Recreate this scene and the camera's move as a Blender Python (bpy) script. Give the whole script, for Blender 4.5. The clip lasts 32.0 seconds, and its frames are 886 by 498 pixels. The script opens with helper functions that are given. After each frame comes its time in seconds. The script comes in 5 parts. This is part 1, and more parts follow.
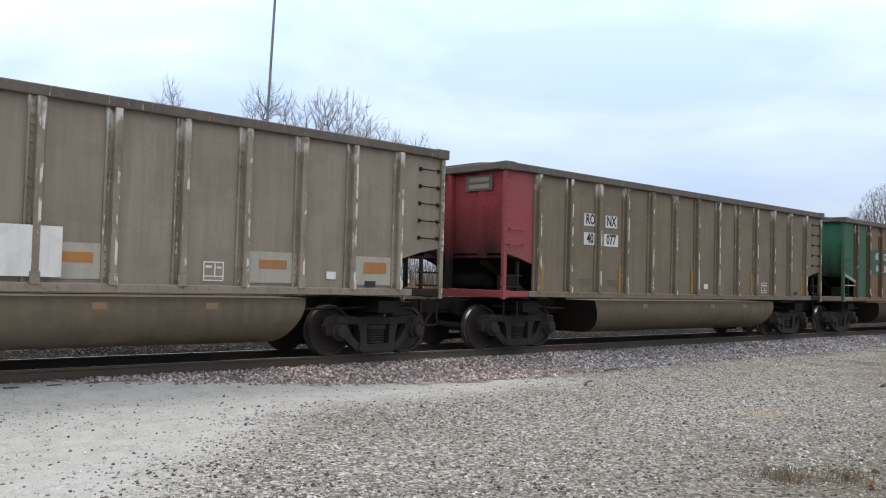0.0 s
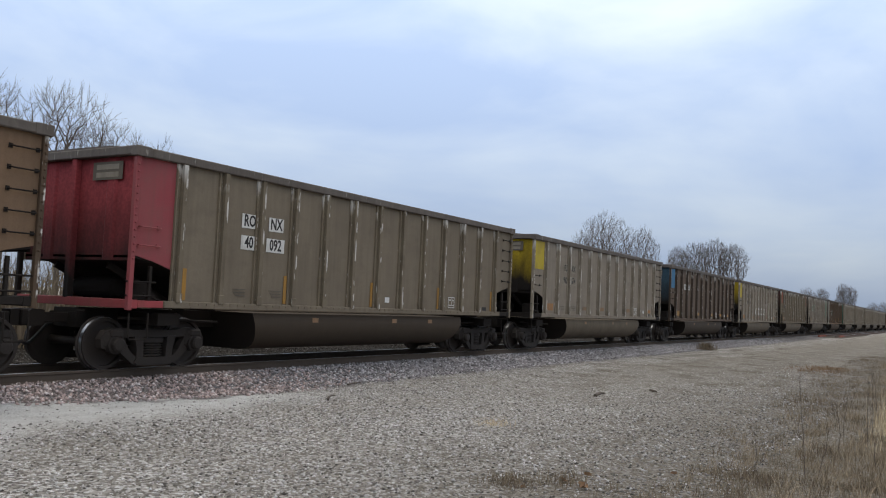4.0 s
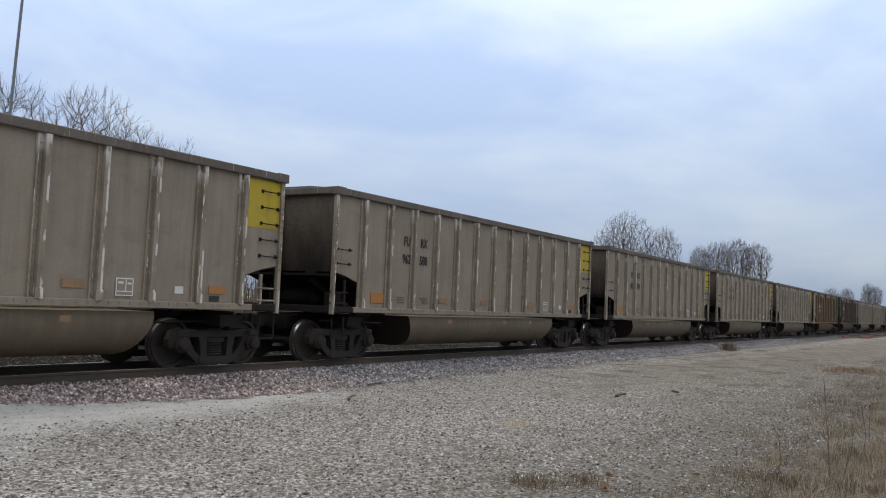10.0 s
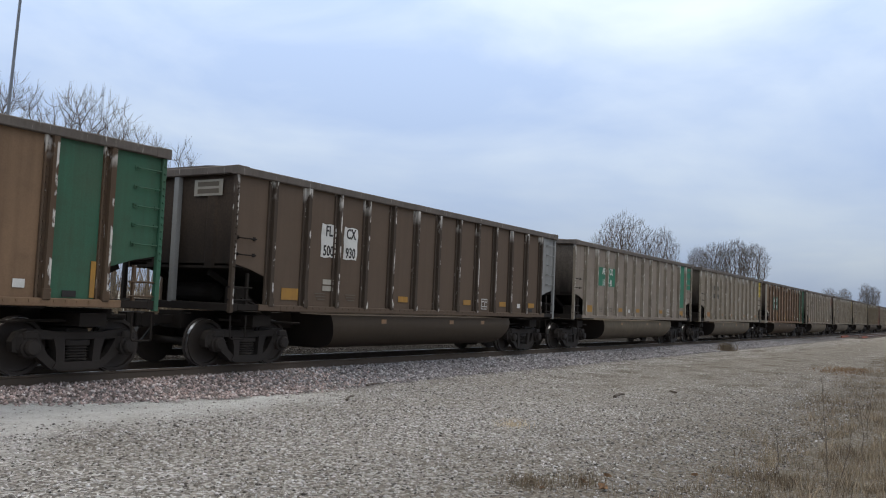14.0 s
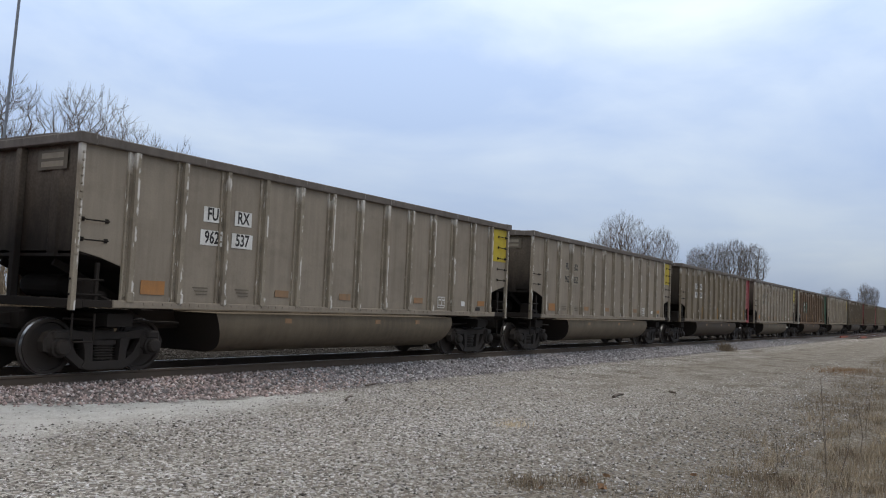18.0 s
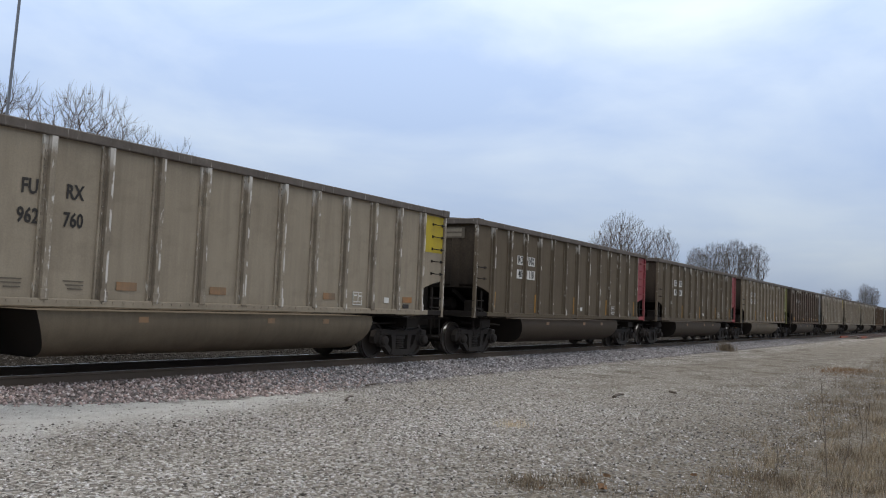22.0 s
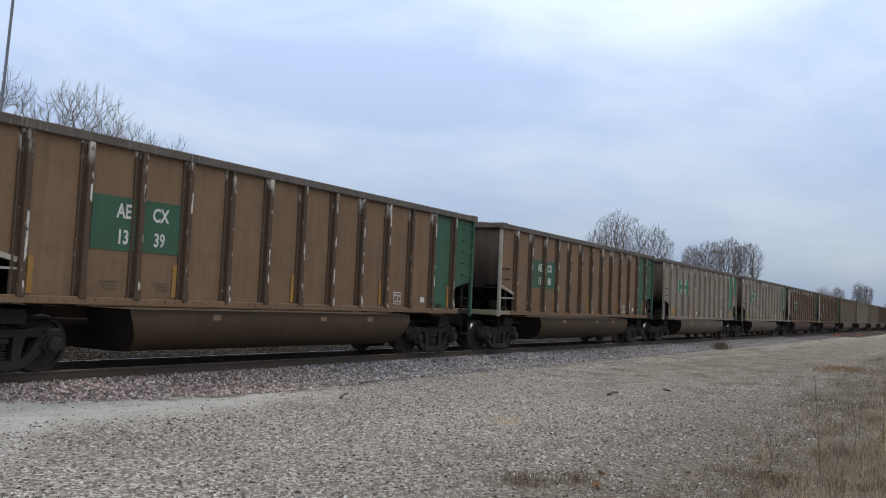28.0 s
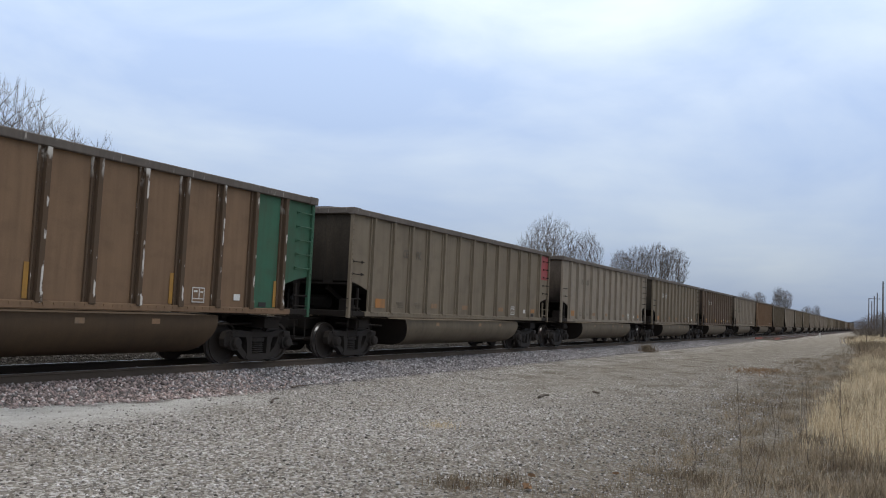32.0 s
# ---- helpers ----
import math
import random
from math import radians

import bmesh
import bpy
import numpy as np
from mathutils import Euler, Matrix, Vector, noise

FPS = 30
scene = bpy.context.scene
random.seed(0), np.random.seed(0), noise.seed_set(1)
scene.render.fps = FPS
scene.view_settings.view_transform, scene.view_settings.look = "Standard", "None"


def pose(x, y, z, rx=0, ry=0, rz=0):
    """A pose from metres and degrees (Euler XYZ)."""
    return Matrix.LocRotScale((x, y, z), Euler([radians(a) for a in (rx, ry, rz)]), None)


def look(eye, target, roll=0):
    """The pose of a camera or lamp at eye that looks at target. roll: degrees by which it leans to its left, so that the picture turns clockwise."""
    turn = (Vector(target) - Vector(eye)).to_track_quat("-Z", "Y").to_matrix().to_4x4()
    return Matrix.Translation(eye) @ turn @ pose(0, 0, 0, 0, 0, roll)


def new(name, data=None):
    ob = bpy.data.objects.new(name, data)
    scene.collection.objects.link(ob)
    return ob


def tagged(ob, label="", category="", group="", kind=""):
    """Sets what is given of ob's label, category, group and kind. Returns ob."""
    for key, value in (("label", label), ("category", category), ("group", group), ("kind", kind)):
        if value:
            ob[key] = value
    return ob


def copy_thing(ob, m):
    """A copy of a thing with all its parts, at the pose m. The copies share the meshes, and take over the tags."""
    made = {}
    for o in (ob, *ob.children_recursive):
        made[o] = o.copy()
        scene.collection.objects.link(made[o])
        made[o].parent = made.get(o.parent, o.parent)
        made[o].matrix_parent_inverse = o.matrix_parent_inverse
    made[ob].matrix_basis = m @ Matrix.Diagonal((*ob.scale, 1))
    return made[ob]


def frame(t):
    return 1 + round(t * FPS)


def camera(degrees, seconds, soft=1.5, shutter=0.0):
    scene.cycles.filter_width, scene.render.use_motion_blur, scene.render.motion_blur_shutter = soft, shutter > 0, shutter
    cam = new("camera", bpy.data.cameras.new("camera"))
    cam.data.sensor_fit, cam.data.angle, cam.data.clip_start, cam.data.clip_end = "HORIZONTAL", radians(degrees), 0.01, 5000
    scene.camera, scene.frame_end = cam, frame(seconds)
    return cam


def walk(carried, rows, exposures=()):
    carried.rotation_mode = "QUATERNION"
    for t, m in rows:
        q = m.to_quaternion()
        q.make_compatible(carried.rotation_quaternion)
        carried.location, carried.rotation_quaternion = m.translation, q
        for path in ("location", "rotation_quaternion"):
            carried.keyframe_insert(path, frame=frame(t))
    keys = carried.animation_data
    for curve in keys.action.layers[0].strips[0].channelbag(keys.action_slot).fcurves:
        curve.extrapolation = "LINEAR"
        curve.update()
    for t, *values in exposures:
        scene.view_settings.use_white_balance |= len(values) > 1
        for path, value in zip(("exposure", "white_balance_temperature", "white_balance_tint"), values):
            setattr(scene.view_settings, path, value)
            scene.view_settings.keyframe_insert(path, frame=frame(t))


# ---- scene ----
# Camera: it stands on the gravel beside the line and only turns.
EYE_Z = 1.707
CLIP = 32.0
cam = camera(55.4, CLIP, soft=1.1)


def aim(yaw, pitch, roll):
    """Camera pose: yaw from the track's direction towards the train, in degrees."""
    a, b = radians(yaw), radians(pitch)
    eye = Vector((0.0, 0.0, EYE_Z))
    return look(eye, eye + Vector((math.cos(a) * math.cos(b), math.sin(a) * math.cos(b), math.sin(b))), roll)


PAN = [(0.0, 48.1, 2.17, 1.56), (0.1, 44.7, 2.4, 1.9), (0.2, 41.9, 2.6, 2.2), (0.3, 39.6, 2.75, 2.45), (0.4, 37.7, 2.82, 2.6),
       (0.5, 36.23, 2.84, 2.68), (0.6, 34.4, 2.8, 2.68), (0.7, 32.4, 2.75, 2.66), (0.8, 30.5, 2.72, 2.64), (0.9, 29.3, 2.71, 2.63),
       (1.0, 28.84, 2.73, 2.62), (1.2, 28.9, 2.83, 2.61), (1.5, 29.15, 3.05, 2.65), (2.0, 29.28, 3.36, 2.75), (2.5, 29.46, 3.6, 2.7),
       (3.5, 30.55, 3.72, 2.6), (4.5, 31.5, 3.75, 2.5), (5.0, 31.88, 3.73, 2.5), (6.0, 32.33, 3.7, 2.48), (7.0, 32.54, 3.7, 2.46),
       (8.5, 32.59, 3.7, 2.45), (10.0, 32.44, 3.71, 2.46), (13.0, 32.35, 3.73, 2.47), (16.5, 32.26, 3.76, 2.46), (22.0, 32.28, 3.76, 2.47),
       (27.5, 32.3, 3.77, 2.45), (27.8, 32.24, 3.72, 2.48), (28.0, 31.94, 3.62, 2.55), (28.25, 30.7, 3.66, 2.7), (28.5, 29.25, 3.74, 2.8), (29.0, 27.63, 3.96, 2.73),
       (29.5, 27.03, 4.06, 2.74), (30.0, 26.98, 4.11, 2.72), (31.0, 27.28, 4.09, 2.69), (32.0, 27.42, 4.06, 2.66)]
walk(cam, [(t, aim(y, p, r)) for t, y, p, r in PAN],
     exposures=[(0.0, 0.42), (0.4, 0.25), (1.0, 0.1), (2.5, 0.0), (28.0, 0.0), (32.0, 0.0)])


# ---- world and light: an overcast winter day ----
def node_tree(owner):
    owner.use_nodes = True
    tree = owner.node_tree
    tree.nodes.clear()
    return tree


def link(tree, a, b):
    tree.links.new(a, b)


world = bpy.data.worlds.new("overcast_sky")
scene.world = world
wt = node_tree(world)
sky = wt.nodes.new("ShaderNodeTexSky")
sky.sky_type, sky.sun_disc = "NISHITA", False
sky.sun_elevation, sky.sun_rotation = radians(65), radians(42)
sky.air_density, sky.dust_density = 1.0, 2.0
dim = wt.nodes.new("ShaderNodeMixRGB")
dim.blend_type, dim.inputs[0].default_value = "MULTIPLY", 1.0
dim.inputs[2].default_value = (0.06, 0.06, 0.06, 1)
link(wt, sky.outputs[0], dim.inputs[1])
where = wt.nodes.new("ShaderNodeTexCoord")
flat = wt.nodes.new("ShaderNodeMapping")
flat.inputs["Scale"].default_value = (1.0, 1.0, 2.6)
link(wt, where.outputs["Generated"], flat.inputs[0])
puff = wt.nodes.new("ShaderNodeTexNoise")
puff.inputs["Scale"].default_value, puff.inputs["Detail"].default_value, puff.inputs["Roughness"].default_value = 2.6, 6.0, 0.5
puff.inputs["Distortion"].default_value = 0.35
link(wt, flat.outputs[0], puff.inputs["Vector"])
tone = wt.nodes.new("ShaderNodeValToRGB")
tone.color_ramp.elements[0].position, tone.color_ramp.elements[0].color = 0.33, (0.465, 0.595, 0.845, 1)
tone.color_ramp.elements[1].position, tone.color_ramp.elements[1].color = 0.68, (0.80, 0.89, 0.97, 1)
link(wt, puff.outputs["Fac"], tone.inputs[0])
# the cloud sheet is greyer low down and brighter overhead
rise = wt.nodes.new("ShaderNodeSeparateXYZ")
link(wt, where.outputs["Generated"], rise.inputs[0])
lift = wt.nodes.new("ShaderNodeFloatCurve")
for px, py in ((0.5, 0.5), ):
    lift.mapping.curves[0].points.new(px, py)
for pt, (px, py) in zip(lift.mapping.curves[0].points, ((0.0, 0.285), (0.36, 0.66), (1.0, 1.0))):
    pt.location = (px, py)
lift.mapping.update()
link(wt, rise.outputs["Z"], lift.inputs["Value"])
deck = wt.nodes.new("ShaderNodeMixRGB")
deck.blend_type, deck.inputs[0].default_value = "MULTIPLY", 1.0
link(wt, lift.outputs[0], deck.inputs[2])
high = wt.nodes.new("ShaderNodeMapRange")
high.inputs["From Min"].default_value, high.inputs["From Max"].default_value = 0.38, 0.8
link(wt, rise.outputs["Z"], high.inputs["Value"])
veil = wt.nodes.new("ShaderNodeMixRGB")
veil.inputs[2].default_value = (0.76, 0.745, 0.71, 1)
link(wt, high.outputs[0], veil.inputs[0])
link(wt, tone.outputs[0], veil.inputs[1])
low = wt.nodes.new("ShaderNodeMapRange")
low.inputs["From Min"].default_value, low.inputs["From Max"].default_value = 0.0, 0.22
low.inputs["To Min"].default_value, low.inputs["To Max"].default_value = 0.75, 0.0
link(wt, rise.outputs["Z"], low.inputs["Value"])
haze = wt.nodes.new("ShaderNodeMixRGB")
haze.inputs[2].default_value = (0.40, 0.545, 0.85, 1)
sheet = wt.nodes.new("ShaderNodeMapping")
sheet.inputs["Scale"].default_value = (1.0, 1.0, 7.5)
link(wt, where.outputs["Generated"], sheet.inputs[0])
streaks = wt.nodes.new("ShaderNodeTexNoise")
streaks.inputs["Scale"].default_value, streaks.inputs["Detail"].default_value = 3.4, 5.0
link(wt, sheet.outputs[0], streaks.inputs["Vector"])
bands = wt.nodes.new("ShaderNodeMapRange")
bands.inputs["From Min"].default_value, bands.inputs["From Max"].default_value = 0.36, 0.62
bands.inputs["To Min"].default_value, bands.inputs["To Max"].default_value = 1.15, 0.5
link(wt, streaks.outputs["Fac"], bands.inputs["Value"])
banked = wt.nodes.new("ShaderNodeMath")
banked.operation = "MULTIPLY"
link(wt, low.outputs[0], banked.inputs[0])
link(wt, bands.outputs[0], banked.inputs[1])
link(wt, banked.outputs[0], haze.inputs[0])
link(wt, veil.outputs[0], haze.inputs[1])
link(wt, haze.outputs[0], deck.inputs[1])
blend = wt.nodes.new("ShaderNodeMixRGB")
blend.inputs[0].default_value = 0.9
link(wt, dim.outputs[0], blend.inputs[1])
link(wt, deck.outputs[0], blend.inputs[2])
glow = wt.nodes.new("ShaderNodeBackground")
glow.inputs["Strength"].default_value = 2.0
link(wt, blend.outputs[0], glow.inputs["Color"])
wout = wt.nodes.new("ShaderNodeOutputWorld")
link(wt, glow.outputs[0], wout.inputs[0])

sun = new("sun", bpy.data.lights.new("sun", "SUN"))
sun.data.energy, sun.data.angle, sun.data.color = 0.9, radians(14), (1.0, 0.93, 0.83)
sun.matrix_world = look((0, 0, 60), (-14, -16, 5))

# ---- materials ----
def shader(name, rough=0.8, metal=0.0, gloss=0.2):
    m = bpy.data.materials.new(name)
    tree = node_tree(m)
    out = tree.nodes.new("ShaderNodeOutputMaterial")
    b = tree.nodes.new("ShaderNodeBsdfPrincipled")
    b.inputs["Roughness"].default_value, b.inputs["Metallic"].default_value, b.inputs["Specular IOR Level"].default_value = rough, metal, gloss
    link(tree, b.outputs[0], out.inputs[0])
    return m, tree, b


def coords(tree, scale=(1, 1, 1), spread=0.0):
    """Object coordinates, shifted at random from object to object."""
    tc = tree.nodes.new("ShaderNodeTexCoord")
    mp = tree.nodes.new("ShaderNodeMapping")
    mp.inputs["Scale"].default_value = scale
    link(tree, tc.outputs["Object"], mp.inputs[0])
    if spread:
        info = tree.nodes.new("ShaderNodeObjectInfo")
        times = tree.nodes.new("ShaderNodeMath")
        times.operation = "MULTIPLY"
        times.inputs[1].default_value = spread
        link(tree, info.outputs["Random"], times.inputs[0])
        comb = tree.nodes.new("ShaderNodeCombineXYZ")
        for i in range(3):
            link(tree, times.outputs[0], comb.inputs[i])
        link(tree, comb.outputs[0], mp.inputs["Location"])
    return mp.outputs[0]


def noise_fac(tree, vec, scale, detail=4.0, lo=0.35, hi=0.65):
    n = tree.nodes.new("ShaderNodeTexNoise")
    n.inputs["Scale"].default_value, n.inputs["Detail"].default_value = scale, detail
    link(tree, vec, n.inputs["Vector"])
    r = tree.nodes.new("ShaderNodeMapRange")
    r.inputs["From Min"].default_value, r.inputs["From Max"].default_value = lo, hi
    link(tree, n.outputs["Fac"], r.inputs["Value"])
    return r.outputs[0]


def mix(tree, fac, a, b, mode="MIX"):
    n = tree.nodes.new("ShaderNodeMixRGB")
    n.blend_type = mode
    for socket, value in zip(n.inputs, (fac, a, b)):
        if isinstance(value, (int, float)):
            socket.default_value = value
        elif isinstance(value, tuple):
            socket.default_value = (*value, 1)
        else:
            link(tree, value, socket)
    return n.outputs[0]


def math_node(tree, op, a, b=0.0):
    n = tree.nodes.new("ShaderNodeMath")
    n.operation = op
    for socket, value in zip(n.inputs, (a, b)):
        if isinstance(value, (int, float)):
            socket.default_value = value
        else:
            link(tree, value, socket)
    return n.outputs[0]


def bumped(tree, b, height, strength=0.3, distance=0.01):
    n = tree.nodes.new("ShaderNodeBump")
    n.inputs["Strength"].default_value, n.inputs["Distance"].default_value = strength, distance
    link(tree, height, n.inputs["Height"])
    link(tree, n.outputs[0], b.inputs["Normal"])


def shade(c, k):
    return tuple(min(1.0, v * k) for v in c)


def weathered(name, colour, dust=(0.16, 0.13, 0.1), amount=0.5, rough=0.72, metal=0.0, chips=None, chip_lo=0.6, corner=0.0):
    """Dirty painted or bare sheet metal: blotches, run-down streaks, fine grain and worn spots."""
    m, t, b = shader(name, rough, metal)
    v = coords(t, spread=60.0)
    blot = noise_fac(t, v, 1.1, 5, 0.35, 0.7)
    streak = noise_fac(t, coords(t, (9.0, 9.0, 0.45), 37.0), 1.6, 5, 0.4, 0.72)
    grain = noise_fac(t, v, 42.0, 3, 0.3, 0.7)
    runs = noise_fac(t, coords(t, (6.0, 6.0, 0.55), 83.0), 1.1, 6, 0.46, 0.74)
    stain = noise_fac(t, coords(t, (1.0, 1.0, 1.6), 29.0), 2.3, 7, 0.52, 0.7)
    c = mix(t, math_node(t, "MULTIPLY", blot, amount), colour, dust)
    c = mix(t, math_node(t, "MULTIPLY", streak, amount * 0.45), c, shade(colour, 1.3))
    c = mix(t, math_node(t, "MULTIPLY", runs, 0.34), c, shade(dust, 0.72))
    c = mix(t, math_node(t, "MULTIPLY", stain, 0.3), c, shade(dust, 0.8))
    c = mix(t, math_node(t, "MULTIPLY", grain, 0.22), c, shade(dust, 0.6))
    info = t.nodes.new("ShaderNodeObjectInfo")
    c = mix(t, math_node(t, "MULTIPLY", info.outputs["Random"], 0.16), c, shade(colour, 0.7))
    if chips:
        worn = noise_fac(t, coords(t, (11.0, 11.0, 1.6), 91.0), 2.0, 7, chip_lo + (0.05 if corner else 0.0), chip_lo + 0.1)
        if corner:
            # paint rubbed through along the trailing corner of a stake
            tc = t.nodes.new("ShaderNodeTexCoord")
            sep = t.nodes.new("ShaderNodeSeparateXYZ")
            link(t, tc.outputs["Object"], sep.inputs[0])
            off = math_node(t, "ABSOLUTE", math_node(t, "SUBTRACT", sep.outputs["X"], corner - 0.012))
            line = t.nodes.new("ShaderNodeMapRange")
            line.inputs["From Min"].default_value, line.inputs["From Max"].default_value = 0.034, 0.02
            link(t, off, line.inputs["Value"])
            rubbed = noise_fac(t, coords(t, (3.0, 3.0, 1.6), 57.0), 1.9, 6, chip_lo - 0.085, chip_lo - 0.03)
            worn = math_node(t, "MAXIMUM", worn, math_node(t, "MULTIPLY", line.outputs[0], rubbed))
            head = t.nodes.new("ShaderNodeMapRange")
            head.inputs["From Min"].default_value, head.inputs["From Max"].default_value = 3.35, 3.7
            link(t, sep.outputs["Z"], head.inputs["Value"])
            scuff = noise_fac(t, coords(t, (3.0, 3.0, 1.3), 77.0), 1.5, 5, chip_lo - 0.12, chip_lo - 0.06)
            worn = math_node(t, "MAXIMUM", worn, math_node(t, "MULTIPLY", head.outputs[0], scuff))
        c = mix(t, worn, c, chips)
    link(t, c, b.inputs["Base Color"])
    bumped(t, b, mix(t, 0.5, grain, blot), 0.25, 0.006)
    return m


def plain(name, colour, rough=0.7, metal=0.0, vary=0.25, scale=14.0):
    m, t, b = shader(name, rough, metal)
    v = coords(t, spread=30.0)
    c = mix(t, noise_fac(t, v, scale, 5), shade(colour, 1 - vary), shade(colour, 1 + vary))
    c = mix(t, math_node(t, "MULTIPLY", noise_fac(t, v, scale / 9, 3), 0.5), c, shade(colour, 0.75))
    link(t, c, b.inputs["Base Color"])
    bumped(t, b, noise_fac(t, v, scale * 3, 3), 0.2, 0.004)
    return m


BODY = {
    "tan": weathered("dusty_tan_sheet", (0.282, 0.235, 0.182), (0.194, 0.157, 0.12), 0.55),
    "sand": weathered("pale_dusty_sheet", (0.325, 0.27, 0.2), (0.225, 0.183, 0.134), 0.5),
    "russet": weathered("dull_russet_sheet", (0.137, 0.088, 0.056), (0.1, 0.068, 0.045), 0.6),
    "umber": weathered("dark_olive_brown_sheet", (0.13, 0.1, 0.066), (0.1, 0.074, 0.05), 0.55),
    "grey": weathered("dusty_grey_sheet", (0.285, 0.236, 0.19), (0.19, 0.147, 0.114), 0.55),
    "brown": weathered("rusty_brown_sheet", (0.222, 0.137, 0.081), (0.152, 0.098, 0.061), 0.6),
    "dark": weathered("dark_brown_sheet", (0.117, 0.08, 0.055), (0.124, 0.088, 0.063), 0.6),
    "olive": weathered("olive_grey_sheet", (0.211, 0.169, 0.12), (0.147, 0.116, 0.084), 0.55),
}
WEAR = {"russet": 0.615, "sand": 0.578, "umber": 0.6, "tan": 0.578, "grey": 0.58, "brown": 0.615, "dark": 0.61, "olive": 0.6}
RIB = {k: weathered("worn_rib_" + k, tuple(v), (0.09, 0.068, 0.05), 0.45, chips=(0.58, 0.54, 0.49), chip_lo=WEAR[k] + 0.02, corner=0.048) for k, v in (
    ("sand", (0.34, 0.285, 0.215)), ("russet", (0.1, 0.062, 0.038)), ("umber", (0.15, 0.117, 0.08)), ("tan", (0.315, 0.265, 0.2)), ("grey", (0.305, 0.258, 0.2)), ("brown", (0.1, 0.062, 0.037)), ("dark", (0.056, 0.039, 0.028)), ("olive", (0.215, 0.173, 0.118)))}
RIM = weathered("scuffed_steel_rim", (0.15, 0.126, 0.108), (0.075, 0.062, 0.053), 0.6, chips=(0.36, 0.325, 0.29), chip_lo=0.64)
PATCH = {
    "green": weathered("green_paint", (0.028, 0.2, 0.115), (0.06, 0.11, 0.065), 0.4, 0.6),
    "dull_green": weathered("dull_green_paint", (0.042, 0.125, 0.076), (0.07, 0.085, 0.052), 0.55, 0.65),
    "yellow": weathered("yellow_paint", (0.52, 0.39, 0.025), (0.3, 0.22, 0.08), 0.35, 0.6),
    "red": weathered("faded_red_paint", (0.36, 0.055, 0.065), (0.2, 0.09, 0.07), 0.5, 0.6),
    "rust_red": weathered("faded_brick_red_paint", (0.3, 0.075, 0.042), (0.16, 0.07, 0.045), 0.5, 0.7),
    "pink": weathered("faded_pink_red_paint", (0.3, 0.055, 0.065), (0.24, 0.12, 0.1), 0.45, 0.6),
    "blue": weathered("blue_paint", (0.05, 0.19, 0.34), (0.1, 0.12, 0.14), 0.4, 0.6),
    "olive_yellow": weathered("olive_yellow_paint", (0.2, 0.2, 0.06), (0.15, 0.13, 0.07), 0.5, 0.6),
    "amber": weathered("amber_reflective_paint", (0.42, 0.215, 0.04), (0.22, 0.135, 0.06), 0.7, 0.6),
    "orange": weathered("faded_orange_paint", (0.4, 0.17, 0.05), (0.24, 0.165, 0.1), 0.7, 0.7),
    "shadow_print": weathered("faint_dark_print", (0.13, 0.11, 0.085), (0.16, 0.13, 0.1), 0.7, 0.75),
    "faint": weathered("nearly_gone_orange_paint", (0.31, 0.17, 0.085), (0.2, 0.155, 0.11), 1.0, 0.7),
    "white": weathered("dirty_white_paint", (0.72, 0.7, 0.66), (0.45, 0.41, 0.36), 0.4, 0.65),
    "cream": weathered("rubbed_out_cream_paint", (0.4, 0.37, 0.31), (0.3, 0.26, 0.21), 0.6, 0.7),
    "pale": weathered("pale_rubbed_sheet", (0.3, 0.258, 0.2), (0.22, 0.182, 0.135), 0.6, 0.7),
    "black": weathered("black_paint", (0.03, 0.028, 0.026), (0.06, 0.05, 0.045), 0.4, 0.6),
    "grey": weathered("grey_primer", (0.3, 0.3, 0.29), (0.2, 0.18, 0.16), 0.4, 0.65),
}
DARK_STEEL = weathered("near_black_underframe", (0.016, 0.013, 0.011), (0.03, 0.022, 0.017), 0.6, 0.85)
TRUCK = weathered("sooty_cast_steel", (0.03, 0.025, 0.022), (0.05, 0.039, 0.032), 0.6, 0.75)
WHEEL = weathered("dark_rusty_wheel_steel", (0.036, 0.029, 0.025), (0.055, 0.042, 0.034), 0.6, 0.6)
RUSTY_WHEEL = weathered("orange_rust_wheel", (0.3, 0.12, 0.025), (0.16, 0.075, 0.03), 0.6, 0.85)
TREAD = plain("polished_tread_steel", (0.5, 0.5, 0.5), 0.28, 1.0, 0.1)
# belly tones: dirt, with the shading below the sill mixed into the colour
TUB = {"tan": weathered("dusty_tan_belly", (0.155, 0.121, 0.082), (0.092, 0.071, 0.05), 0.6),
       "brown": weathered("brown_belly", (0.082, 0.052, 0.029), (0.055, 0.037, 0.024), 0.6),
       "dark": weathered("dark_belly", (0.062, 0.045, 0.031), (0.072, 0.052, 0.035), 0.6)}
RUBBER = plain("black_rubber", (0.02, 0.02, 0.02), 0.7)


